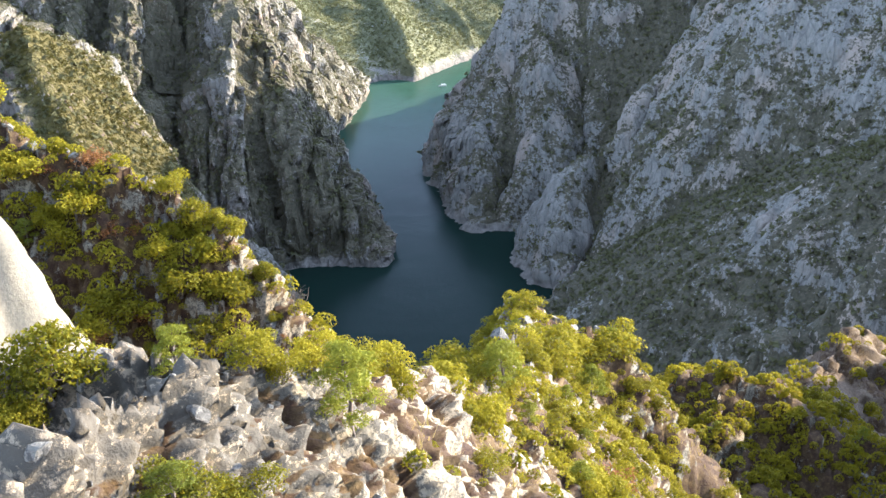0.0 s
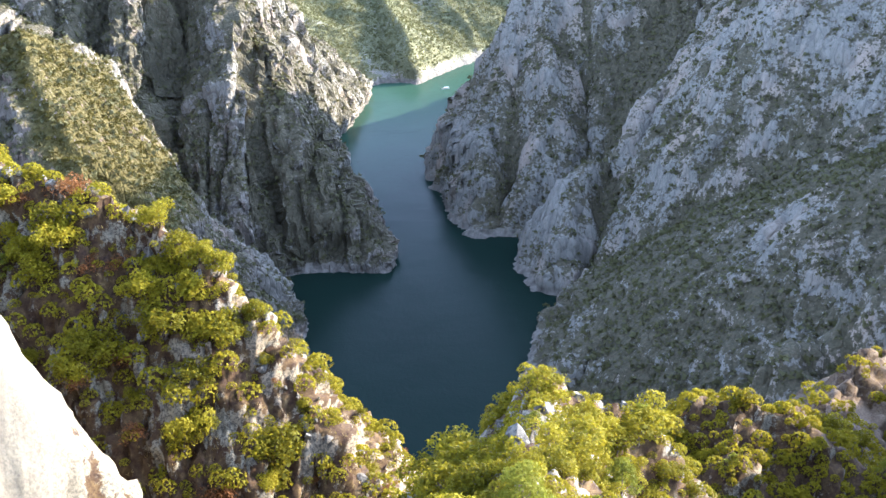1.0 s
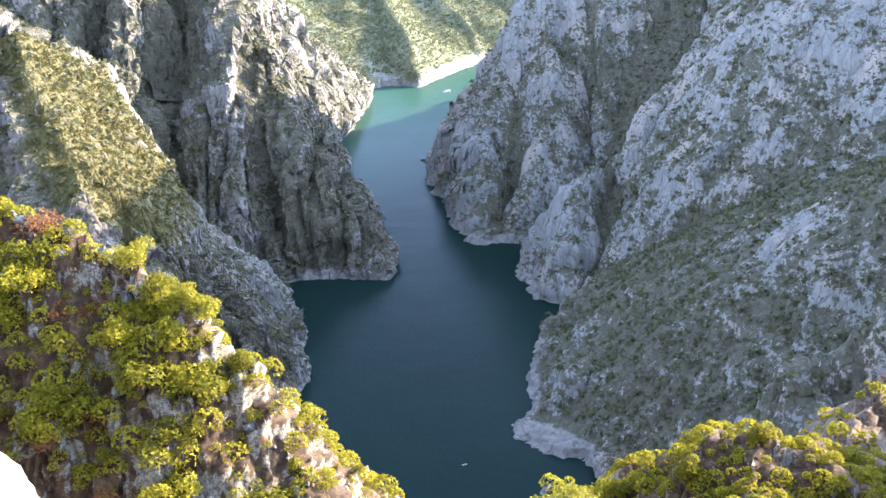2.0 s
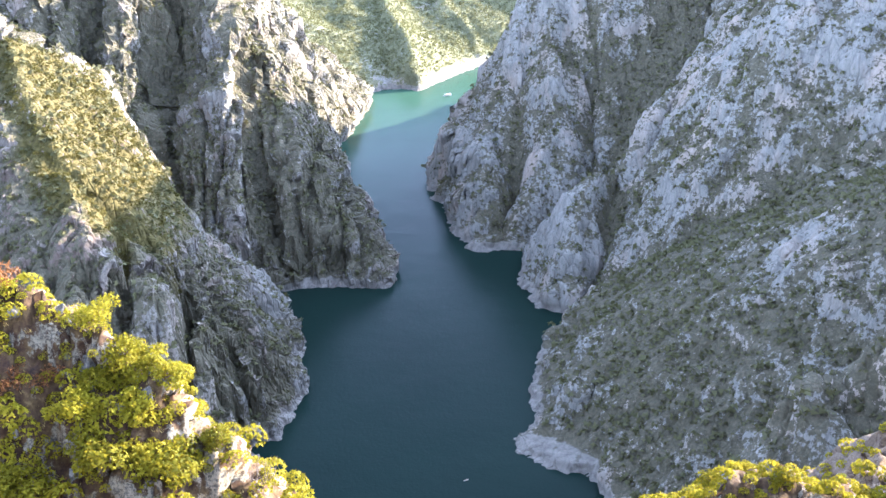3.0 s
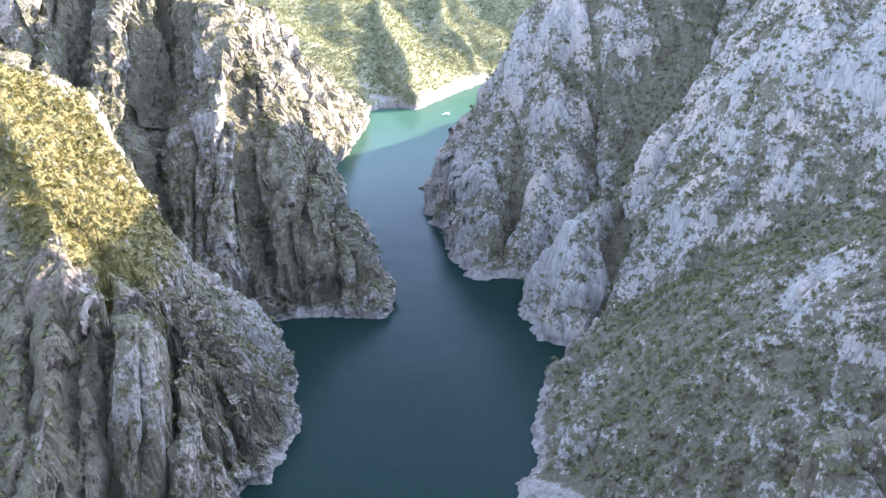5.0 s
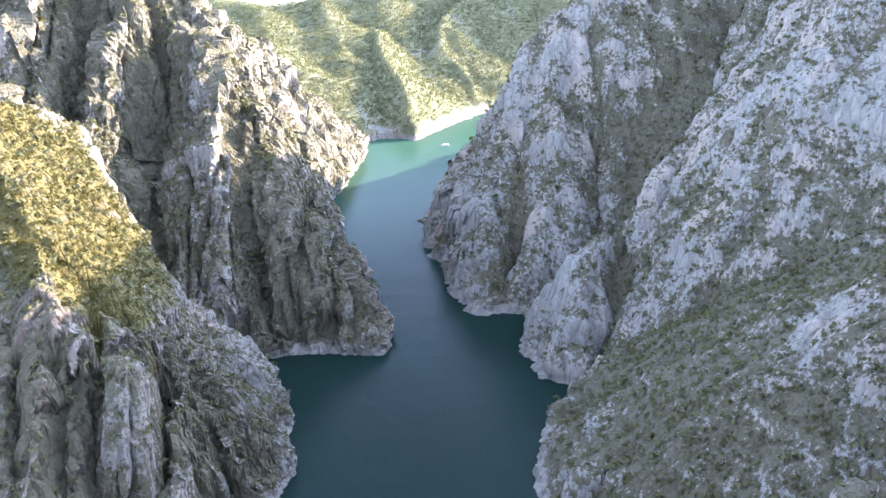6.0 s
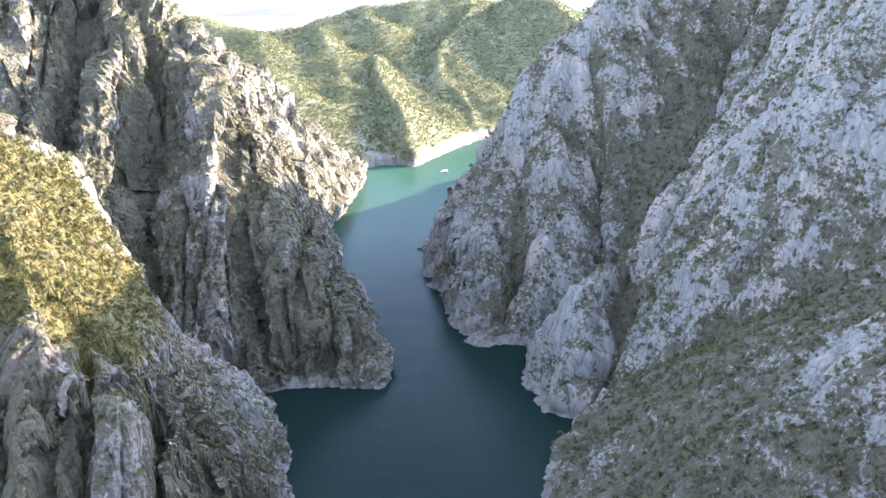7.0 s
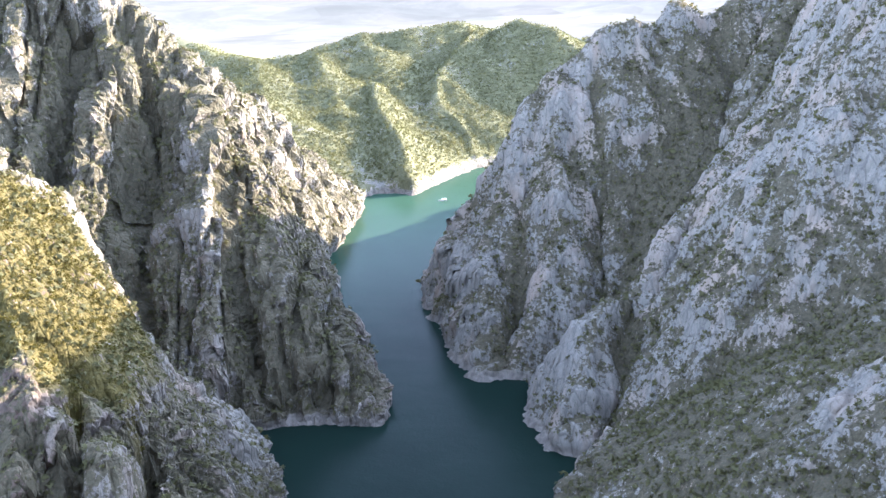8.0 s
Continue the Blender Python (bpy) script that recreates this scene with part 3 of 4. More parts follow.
tagged(ground, "grey limestone gorge walls and ridges with dark green scrub", "canyon", kind="structure")

gx, gy = np.meshgrid(np.linspace(-420, 420, 30), np.linspace(360, 1800, 50), indexing="xy")
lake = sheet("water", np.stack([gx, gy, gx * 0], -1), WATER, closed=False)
tagged(lake, "dark teal still lake water flooding the gorge", "water", kind="structure")

fa, fr = np.meshgrid(np.radians(np.linspace(-75, 75, 200)), np.linspace(2450, 4930, 90))
fx, fy = fr * np.sin(fa), fr * np.cos(fa) - 40
fz = -2 + 4 * fractal(fx / 400, fy / 400, 0.5, 3) * step(2500, 2900, fr) + 160 * step(3900, 4930, fr)
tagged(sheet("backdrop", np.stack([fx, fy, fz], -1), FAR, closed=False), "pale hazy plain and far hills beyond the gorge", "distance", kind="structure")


# ---- growth and stones ----
def foliage(name, dark, light, glow=0.35):
    m, tree, shader, node = material(name, 0.75, 0.08)
    own = node("ObjectInfo", 5)
    leaf = node("NewGeometry", "Random Per Island")
    tone = arith(node, "ADD", arith(node, "MULTIPLY", own, 0.6), arith(node, "MULTIPLY", leaf, 0.4))
    colour = mixed(node, tone, (*dark, 1), (*light, 1))
    tree.links.new(colour, shader.inputs["Base Color"])
    thin = tree.nodes.new("ShaderNodeBsdfTranslucent")
    tree.links.new(mixed(node, 0.5, colour, (light[0] * 1.5, light[1] * 1.45, light[2], 1)), thin.inputs["Color"])
    both = tree.nodes.new("ShaderNodeMixShader")
    both.inputs["Fac"].default_value = glow
    tree.links.new(shader.outputs[0], both.inputs[1])
    tree.links.new(thin.outputs[0], both.inputs[2])
    tree.links.new(both.outputs[0], tree.nodes["Material Output"].inputs["Surface"])
    return m


def bark_material():
    m, tree, shader, node = material("weathered_bark", 0.9, 0.2)
    where = scaled(node, node("TexCoord", "Object"), 6.0, 6.0, 1.2)
    n = speckle(node, where, 3.0, 6.0, 0.7)
    tree.links.new(ramp(node, tree, n, (0.3, (0.05, 0.035, 0.025)), (0.55, (0.13, 0.10, 0.075)), (0.75, (0.24, 0.21, 0.17))), shader.inputs["Base Color"])
    tree.links.new(node("Bump", Strength=0.8, Distance=0.05, Height=n), shader.inputs["Normal"])
    return m


def stone_material():
    m, tree, shader, node = material("pale_limestone", 0.9, 0.25)
    where = node("NewGeometry", 0)
    mid, fine, grain = speckle(node, where, 0.8, 5.0), speckle(node, where, 3.2, 6.0, 0.75), speckle(node, where, 14.0, 4.0, 0.7)
    rock = ramp(node, tree, mid, (0.3, (0.10, 0.093, 0.078)), (0.5, (0.18, 0.162, 0.128)), (0.72, (0.29, 0.26, 0.20)))
    rock = mixed(node, ranged(node, fine, 0.47, 0.54, 0.0, 0.9), rock, (0.058, 0.053, 0.046, 1))
    rock = mixed(node, ranged(node, grain, 0.58, 0.75, 0.0, 0.4), rock, (0.40, 0.30, 0.19, 1))
    tree.links.new(rock, shader.inputs["Base Color"])
    relief = arith(node, "ADD", arith(node, "MULTIPLY", fine, 0.16), arith(node, "MULTIPLY", grain, 0.03))
    tree.links.new(node("Bump", Strength=0.9, Distance=1.0, Height=relief), shader.inputs["Normal"])
    return m


LEAF = foliage("olive_leaves", (0.030, 0.036, 0.003), (0.254, 0.216, 0.007), 0.36)
NEEDLE = foliage("pine_needles", (0.040, 0.052, 0.008), (0.190, 0.190, 0.016), 0.34)
RUST = foliage("withered_leaves", (0.10, 0.045, 0.016), (0.21, 0.10, 0.035))
SCRUB_LEAF = foliage("gorge_scrub", (0.050, 0.052, 0.025), (0.106, 0.101, 0.045), 0.28)
# leaves of the far hills, lightened to carry the haze in their colour
WOODS_LEAF = foliage("hazy_hill_woods", (0.086, 0.090, 0.040), (0.122, 0.121, 0.053), 0.26)
DRY_LEAF = foliage("dry_scrub_leaves", (0.042, 0.040, 0.008), (0.090, 0.076, 0.015), 0.33)
STRAW = foliage("dry_grass", (0.14, 0.115, 0.035), (0.28, 0.22, 0.085), 0.4)
BARK, STONE = bark_material(), stone_material()


def loose(name, corners, mat):
    """A mesh of loose faces, (n, corners, 3)."""
    mesh = bpy.data.meshes.new(name)
    n, k = corners.shape[:2]
    mesh.vertices.add(n * k)
    mesh.vertices.foreach_set("co", np.asarray(corners, np.float32).reshape(-1))
    mesh.loops.add(n * k)
    mesh.loops.foreach_set("vertex_index", np.arange(n * k, dtype=np.int32))
    mesh.polygons.add(n)
    mesh.polygons.foreach_set("loop_start", np.arange(0, n * k, k, dtype=np.int32))
    mesh.update(calc_edges=True)
    mesh.materials.append(mat)
    return mesh


def sprays(rng, places, outward, size, narrow=0.55):
    """Pointed leaf sprays at the places, turned roughly outward."""
    n = len(places)
    up = outward * 0.7 + rng.normal(size=(n, 3)) * 0.6 + (0, 0, 0.25)
    up /= np.linalg.norm(up, axis=1)[:, None]
    a = np.cross(up, rng.normal(size=(n, 3)))
    a /= np.linalg.norm(a, axis=1)[:, None] + 1e-9
    b = np.cross(up, a)
    s = (size * rng.uniform(0.6, 1.35, n))[:, None]
    lift = up * s * rng.uniform(-0.25, 0.25, (n, 1))
    return np.stack([places - a * s * 0.7 - b * s * narrow, places - a * s * 0.7 + b * s * narrow + lift, places + a * s * 1.2 + lift], 1)


def lobed(rng, lobes, count, size, narrow=0.55):
    """Leaves spread over the outsides of several lobes: centre and radii."""
    share = np.array([r[0] * r[2] for c, r in lobes])
    pick = rng.choice(len(lobes), count, p=share / share.sum())
    way = rng.normal(size=(count, 3))
    way /= np.linalg.norm(way, axis=1)[:, None]
    way[:, 2] = np.where(way[:, 2] < -0.75, -way[:, 2], way[:, 2])
    centre = np.array([c for c, r in lobes])[pick]
    reach = np.array([r for c, r in lobes])[pick]
    depth = rng.uniform(0.3, 1.4, (count, 1)) ** 0.55
    return sprays(rng, centre + way * reach * depth, way, size, narrow)


def limbs(name, lines):
    """Tapered stems along lines of (x, y, z, radius)."""
    verts, faces = [], []
    for line in lines:
        start = len(verts)
        for k, (x, y, z, r) in enumerate(line):
            for s in range(5):
                verts.append((x + r * math.cos(s * math.pi * 0.4), y + r * math.sin(s * math.pi * 0.4), z))
        for k in range(len(line) - 1):
            for s in range(5):
                a, b = start + k * 5 + s, start + k * 5 + (s + 1) % 5
                faces.append((a, b, b + 5, a + 5))
        faces.append(tuple(start + (len(line) - 1) * 5 + s for s in range(5)))
    mesh = bpy.data.meshes.new(name)
    mesh.from_pydata(verts, [], faces)
    mesh.polygons.foreach_set("use_smooth", [True] * len(mesh.polygons))
    mesh.materials.append(BARK)
    return mesh


def bent(rng, a, b, thick, thin, steps=4, sway=0.06):
    line = []
    for k in range(steps + 1):
        f = k / steps
        j = rng.normal(size=3) * sway * math.sin(f * math.pi)
        line.append((a[0] + (b[0] - a[0]) * f + j[0], a[1] + (b[1] - a[1]) * f + j[1], a[2] + (b[2] - a[2]) * f + j[2] * 0.5, thick + (thin - thick) * f))
    return line


def part_of(thing, name, mesh):
    ob = new(name, mesh)
    ob.parent = thing
    return ob


def tree_kind(kind, seed, leaves, size):
    """One plant, a metre tall, with its foot at the origin."""
    rng = np.random.RandomState(seed)
    names = {"oak": "oak_tree", "pine": "pine_tree", "shrub": "shrub", "rust": "withered_shrub", "bare": "dead_shrub"}
    thing = new(names[kind])
    lobes, lines = [], []
    if kind == "oak":
        top = (rng.normal() * 0.05, rng.normal() * 0.05, 0.45)
        lines.append(bent(rng, (0, 0, -0.15), top, 0.045, 0.03))
        for k in range(13):
            a, r = k * 2.4 + rng.uniform(0, 0.8), (0.06 + 0.34 * (k / 8) ** 0.6) if k < 9 else rng.uniform(0.22, 0.36)
            c = (math.cos(a) * r, math.sin(a) * r, 0.82 - 0.95 * r * rng.uniform(0.6, 1.3) if k < 9 else rng.uniform(0.24, 0.36))
            s = rng.uniform(0.17, 0.27)
            lobes.append((c, (s, s, s * rng.uniform(0.6, 0.85))))
            lines.append(bent(rng, (top[0], top[1], rng.uniform(0.2, 0.45)), c, 0.022, 0.008, 3))
    elif kind == "pine":
        lean = rng.normal(size=2) * 0.06
        lines.append(bent(rng, (0, 0, -0.15), (lean[0], lean[1], 0.95), 0.032, 0.01, 6, 0.02))
        for k in range(15):
            z = 0.28 + 0.66 * k / 14
            a, r = k * 2.4 + rng.uniform(-0.4, 0.4), (0.34 - 0.24 * k / 14) * rng.uniform(0.6, 1.25)
            c = (lean[0] * z + math.cos(a) * r, lean[1] * z + math.sin(a) * r, z + 0.02)
            lobes.append((c, (0.13, 0.13, 0.055)))
            lines.append(bent(rng, (lean[0] * z, lean[1] * z, z - 0.05), c, 0.012, 0.004, 2, 0.02))
        lobes.append(((lean[0], lean[1], 0.96), (0.1, 0.1, 0.06)))
    else:
        for k in range(11):
            a, r = k * 2.4 + rng.uniform(0, 0.8), rng.uniform(0.1, 0.62)
            c = (math.cos(a) * r, math.sin(a) * r, (rng.uniform(0.40, 0.80) if k < 8 else 0.36) - 0.35 * r)
            s = rng.uniform(0.2, 0.33)
            lobes.append((c, (s, s, s * rng.uniform(0.65, 0.95))))
            lines.append(bent(rng, (math.cos(a) * 0.06, math.sin(a) * 0.06, -0.15), c, 0.02, 0.006, 4))
        if kind == "bare":
            for k in range(30):
                c = lobes[k % 11][0]
                d = rng.normal(size=3) * 0.25
                lines.append(bent(rng, c, (c[0] + d[0], c[1] + d[1], c[2] + abs(d[2])), 0.007, 0.002, 3))
    if leaves < 1500 and kind != "bare":
        lines = [line[::2] if len(line) > 3 else line for line in lines[:7 if leaves > 700 else 4]]
    part_of(thing, "trunk" if kind in ("oak", "pine") else "stem", limbs("stem", lines))
    if kind != "bare":
        mat = {"oak": LEAF, "pine": NEEDLE, "shrub": LEAF, "rust": RUST}[kind]
        corners = lobed(rng, lobes, leaves, size, 0.24 if kind == "pine" else 0.58)
        part_of(thing, "crown", loose("crown", corners, mat))
    labels = {"oak": "olive-green broadleaf tree with a rounded leafy crown", "pine": "small wind-bent pine with flat layered needle branches",
              "shrub": "low yellow-green evergreen shrub between limestone rocks", "rust": "withered brown shrub with dry leaves on stony ground",
              "bare": "leafless grey shrub with thin bare twigs"}
    kinds = {"oak": "tree", "pine": "tree", "shrub": "shrub", "rust": "shrub", "bare": "shrub"}
    return tagged(thing, labels[kind], kinds[kind], "ridge " + kinds[kind] + "s")


def stone_kind(seed, level):
    """An angular limestone boulder, about a metre across."""
    rng = np.random.RandomState(seed)
    bm = bmesh.new()
    bmesh.ops.create_icosphere(bm, subdivisions=level, radius=0.62)
    cuts = rng.normal(size=(17, 3))
    cuts /= np.linalg.norm(cuts, axis=1)[:, None]
    depth = rng.uniform(0.22, 0.48, 17)
    stretch = rng.uniform(0.75, 1.3, 3)
    for v in bm.verts:
        p = np.array(v.co)
        p = p * (1 + 0.16 * noise.noise(Vector(p * 2.3) + Vector((seed, 0, 0))))
        for n, d in zip(cuts, depth):
            over = p @ n - d
            if over > 0:
                p = p - n * over
        p = p * (1 + 0.07 * noise.noise(Vector(p * 6) + Vector((seed, 3, 0)))) * stretch
        v.co = p
    mesh = bpy.data.meshes.new("boulder")
    bm.to_mesh(mesh)
    bm.free()
    mesh.materials.append(STONE)
    return mesh


# Where the ground lies, and how large each of its grid squares is.
RAD, ARC = ground_rings()
AREA = np.gradient(RAD)[:, None] * RAD[:, None] * np.gradient(ARC)[None, :]


def ground_at(x, y):
    """The ground's place nearest to x, y."""
    i = np.abs(RAD - math.hypot(x, y + 40)).argmin()
    j = np.abs(ARC - math.atan2(x, y + 40)).argmin()
    i0, j0 = max(i - 6, 0), max(j - 6, 0)
    near = LAND[i0:i + 7, j0:j + 7]
    k = ((near[..., 0] - x) ** 2 + (near[..., 1] - y) ** 2).argmin()
    return near.reshape(-1, 3)[k]


def sown(seed, weight, count, gap):
    """Grid places drawn by weight, no two closer than the gap."""
    rng = np.random.RandomState(seed)
    w = (weight * AREA).reshape(-1)
    pick = rng.choice(w.size, min(count * 6, int((w > 0).sum())), replace=False, p=w / w.sum())
    flat = LAND.reshape(-1, 3)[pick]
    kept, taken = [], {}
    for index, p in zip(pick, flat):
        key = (int(p[0] // gap), int(p[1] // gap))
        if any((q[0] - p[0]) ** 2 + (q[1] - p[1]) ** 2 < gap * gap for a in (-1, 0, 1) for b in (-1, 0, 1) for q in taken.get((key[0] + a, key[1] + b), ())):
            continue
        taken.setdefault(key, []).append(p)
        kept.append(index)
        if len(kept) >= count:
            break
    return np.array(kept), rng


class Stock:
    """Kinds of things built once and then copied to their places."""

    def __init__(self, makers):
        self.makers, self.made = makers, {}

    def put(self, key, m):
        if key not in self.made:
            self.made[key] = self.makers[key]()
            self.made[key].matrix_basis = m
            return self.made[key]
        return copy_thing_scaled(self.made[key], m)


def copy_thing_scaled(ob, m):
    own = ob.scale.copy()
    ob.scale = (1, 1, 1)
    made = copy_thing(ob, m)
    ob.scale = own
    return made


X, Y, Z = LAND[..., 0], LAND[..., 1], LAND[..., 2]
makers = {}
for lod, leaves, size in (("fine", 3200, 0.031), ("mid", 1300, 0.047), ("far", 600, 0.068)):
    for k in range(3):
        makers["oak", lod, k] = lambda k=k, n=leaves, s=size: tree_kind("oak", 10 + k, n, s)
        makers["pine", lod, k] = lambda k=k, n=leaves, s=size: tree_kind("pine", 20 + k, n, s)
        makers["shrub", lod, k] = lambda k=k, n=leaves, s=size: tree_kind("shrub", 30 + k, n, s)
        makers["rust", lod, k] = lambda k=k, n=leaves // 2, s=size: tree_kind("rust", 40 + k, n, s)
        makers["bare", lod, k] = lambda k=k: tree_kind("bare", 50 + k, 0, 0)
plants = Stock(makers)


def plant(kind, lod, k, x, y, tall, wide, turn, sink=0.05):
    p = ground_at(x, y)
    m = pose(p[0], p[1], p[2] - sink * tall, 0, 0, turn) @ Matrix.Diagonal((tall * wide, tall * wide, tall, 1))
    return plants.put((kind, lod, k), m)


# the plants that stand out: kind, x, y, height, width
MARKED = [("pine", -7.3, 25.8, 1.7, 1.0), ("oak", -10.2, 25.0, 2.5, 1.0), ("shrub", -11.1, 24.0, 1.3, 1.0), ("shrub", -9.0, 25.0, 1.5, 1.0), ("shrub", -6.3, 18.6, 1.6, 0.9),
          ("pine", -5.5, 18.9, 1.6, 1.2), ("shrub", -4.9, 19.6, 1.3, 0.9), ("oak", -5.2, 25.6, 1.25, 1.2), ("shrub", -4.5, 26.0, 1.0, 1.1), ("shrub", -5.6, 19.3, 1.3, 1.2), ("shrub", -4.6, 20.2, 1.1, 1.2), ("shrub", -4.0, 20.6, 0.9, 1.1), ("pine", -2.7, 26.0, 2.8, 1.0),
          ("shrub", -4.1, 28.5, 1.4, 0.9), ("shrub", -3.2, 31.0, 1.6, 1.0), ("oak", -2.6, 36.0, 1.8, 1.0), ("oak", 2.0, 71.0, 1.5, 1.5), ("oak", 4.0, 70.0, 1.5, 1.5),
          ("shrub", 4.7, 63.0, 2.3, 1.3), ("oak", 6.5, 71.0, 1.4, 1.5), ("pine", 9.0, 68.4, 2.2, 1.0), ("pine", 1.9, 49.0, 3.0, 1.2), ("pine", 8.0, 63.7, 3.0, 1.0),
          ("oak", -1.8, 59.0, 2.7, 1.1), ("oak", -0.2, 57.0, 2.2, 1.0), ("oak", -0.6, 62.0, 2.4, 1.2), ("shrub", 0.3, 64.5, 1.4, 1.3), ("oak", 7.2, 70.0, 1.9, 1.3), ("oak", 8.6, 71.0, 2.1, 1.3), ("shrub", 10.0, 72.0, 2.0, 1.3), ("shrub", 6.0, 66.0, 2.2, 1.4), ("shrub", 11.5, 73.5, 2.6, 1.2), ("shrub", -2.6, 64.0, 2.4, 1.2), ("oak", -1.0, 66.0, 2.8, 1.2), ("bare", 6.6, 74.0, 1.6, 1.2), ("bare", -22.0, 124.0, 3.2, 1.0), ("oak", -34.5, 130.5, 3.6, 1.1), ("shrub", -32.0, 129.0, 3.0, 1.1), ("oak", -29.5, 127.8, 3.2, 1.2), ("shrub", -37.0, 131.5, 3.2, 1.2), ("oak", -25.5, 125.0, 2.6, 1.2)]
draw = np.random.RandomState(5)
for n, (kind, x, y, tall, wide) in enumerate(MARKED):
    plant(kind, "fine" if y < 50 else "mid", n % 3, x, y, tall, wide, draw.uniform(0, 360))

close_ridge = (Y > 6) & (Y < 86) & (X > -16 + 0.06 * Y) & (X < 14 + 0.2 * Y) & (np.hypot((X + 6) / 5.5, (Y - 23) / 7.0) > 1) & (Z > 270)
spots, rng = sown(1, close_ridge * (0.25 + SCRUB), 180, 1.1)
for i in spots:
    x, y, z = LAND.reshape(-1, 3)[i]
    kind = rng.choice(["shrub", "shrub", "oak", "pine", "rust"], p=[0.45, 0.22, 0.22, 0.06, 0.05])
    tall = rng.uniform(0.5, 1.15) * (0.9 + y / 50 * (0.25 if y > 55 else 1))
    plant(kind, "fine" if y < 34 else "mid" if tall > 1.2 else "far", rng.randint(3), x, y, tall, rng.uniform(0.85, 1.2), rng.uniform(0, 360), 0.2 if kind == "oak" else 0.08)
promontory = (Y > 44) & (Y < 77) & (X > -2) & (X < 15) & (Z > 285)
spots, rng = sown(14, promontory * 1.0, 150, 1.0)
for i in spots:
    x, y, z = LAND.reshape(-1, 3)[i]
    kind = rng.choice(["shrub", "oak", "pine"], p=[0.62, 0.3, 0.08])
    plant(kind, "mid", rng.randint(3), x, y, rng.uniform(0.7, 1.5), rng.uniform(1.1, 1.5), rng.uniform(0, 360), 0.15)
west_hill = (Y > 100) & (Y < 160) & (X > -75) & (X < -6) & (Z > 235) & ~((X < -28) & (Y < 110))
spots, rng = sown(2, west_hill * (0.2 + SCRUB), 185, 2.0)
for i in spots:
    x, y, z = LAND.reshape(-1, 3)[i]
    kind = rng.choice(["shrub", "oak", "pine", "rust", "bare"], p=[0.44, 0.26, 0.08, 0.18, 0.04])
    plant(kind, "mid", rng.randint(3), x, y, rng.uniform(2.0, 5.0) * (0.7 if kind == "rust" else 1) * (0.5 if x > -34 + 1.1 * (128 - y) else 1), rng.uniform(0.95, 1.35), rng.uniform(0, 360), 0.2 if kind == "oak" else 0.08)
east_knoll = (Y > 130) & (Y < 300) & (X > 15) & (X < 135) & (Z > 175)
bluff = step(68, 78, X) * step(205, 218, Y)
spots, rng = sown(3, east_knoll * (0.2 + SCRUB) * (1 - 0.6 * bluff), 165, 3.2)
for i in spots:
    x, y, z = LAND.reshape(-1, 3)[i]
    # mostly pines on the low eastern slope: darker needles stand in for shade
    kind = rng.choice(["oak", "pine"], p=[0.86, 0.14] if x < 66 or y > 200 else [0.3, 0.7])
    plant(kind, "far", rng.randint(3), x, y, rng.uniform(2.8, 5.2), rng.uniform(1.0, 1.35), rng.uniform(0, 360), 0.2)

# ---- boulders ----
STONES = [stone_kind(k, 2 + (k < 2)) for k in range(6)]
karst_zone = np.exp(-(((X + 6.5) / 3.6) ** 2 + ((Y - 21) / 5) ** 2)) * (Y > 12) * (X > -12)
loose_zone = close_ridge * 0.12 * (SCRUB < 0.6)
hill_zone = west_hill * 0.10
brow = np.interp(X, [-75, -46, -31, -23, -10, 0], [150, 135, 128, 123.5, 116, 112])
brow_zone = west_hill * np.exp(-((Y - brow + 1.0) / 2.2) ** 2)
for seed, weight, count, gap, low, high in ((4, karst_zone, 60, 0.5, 0.25, 0.75), (5, loose_zone, 52, 1.6, 0.6, 2.2), (6, hill_zone, 90, 1.3, 0.4, 1.5), (16, brow_zone, 85, 0.9, 0.5, 2.4)):
    spots, rng = sown(seed, weight, count, gap)
    for i in spots:
        x, y, z = LAND.reshape(-1, 3)[i]
        s = low + (high - low) * rng.uniform(0, 1) ** 2
        rock = new("boulder", STONES[rng.randint(6)])
        rock.matrix_basis = pose(x, y, z + 0.05 * s, *rng.uniform(0, 360, 3)) @ Matrix.Diagonal((s, s, s * 0.8, 1))
        tagged(rock, "angular pale grey limestone boulder with dark lichen stains", "boulder", "boulders on the ridge")

for k, (x, y, s) in enumerate(((6.5, 73, 1.3), (7.5, 73.5, 1.0), (8.5, 74, 1.4), (9.5, 74.5, 1.2), (10.5, 75.5, 1.5), (3.0, 72.5, 0.9), (12, 77, 1.6), (1.5, 69, 1.2), (0.8, 66, 1.4), (5.5, 73.2, 0.8))):
    p = ground_at(x, y)
    rock = new("boulder", STONES[k % 6])
    rock.matrix_basis = pose(p[0], p[1], p[2] + 0.2 * s, 40 * k, 25 * k, 70 * k) @ Matrix.Diagonal((s, s, s * 0.9, 1))
    tagged(rock, "large pale limestone block on the edge of the promontory", "boulder", "boulders on the ridge")

# ---- grass and far scrub, past counting ----
spots, rng = sown(7, (close_ridge | (west_hill & (Y < 140))) * (SCRUB > 0.35), 2600, 0.35)
foot = LAND.reshape(-1, 3)[spots]
tufts = []
for b in range(5):
    n = len(foot)
    a = rng.uniform(0, 2 * math.pi, n)
    side = np.stack([np.cos(a), np.sin(a), a * 0], 1)
    tall = rng.uniform(0.15, 0.5, (n, 1))
    base = foot + rng.normal(size=(n, 3)) * (0.12, 0.12, 0.02)
    tip = base + side[:, [1, 0, 2]] * tall * 0.5 + (0, 0, 1) * tall
    tufts.append(np.stack([base - side * 0.03, base + side * 0.03, tip + side * 0.008, tip - side * 0.008], 1))
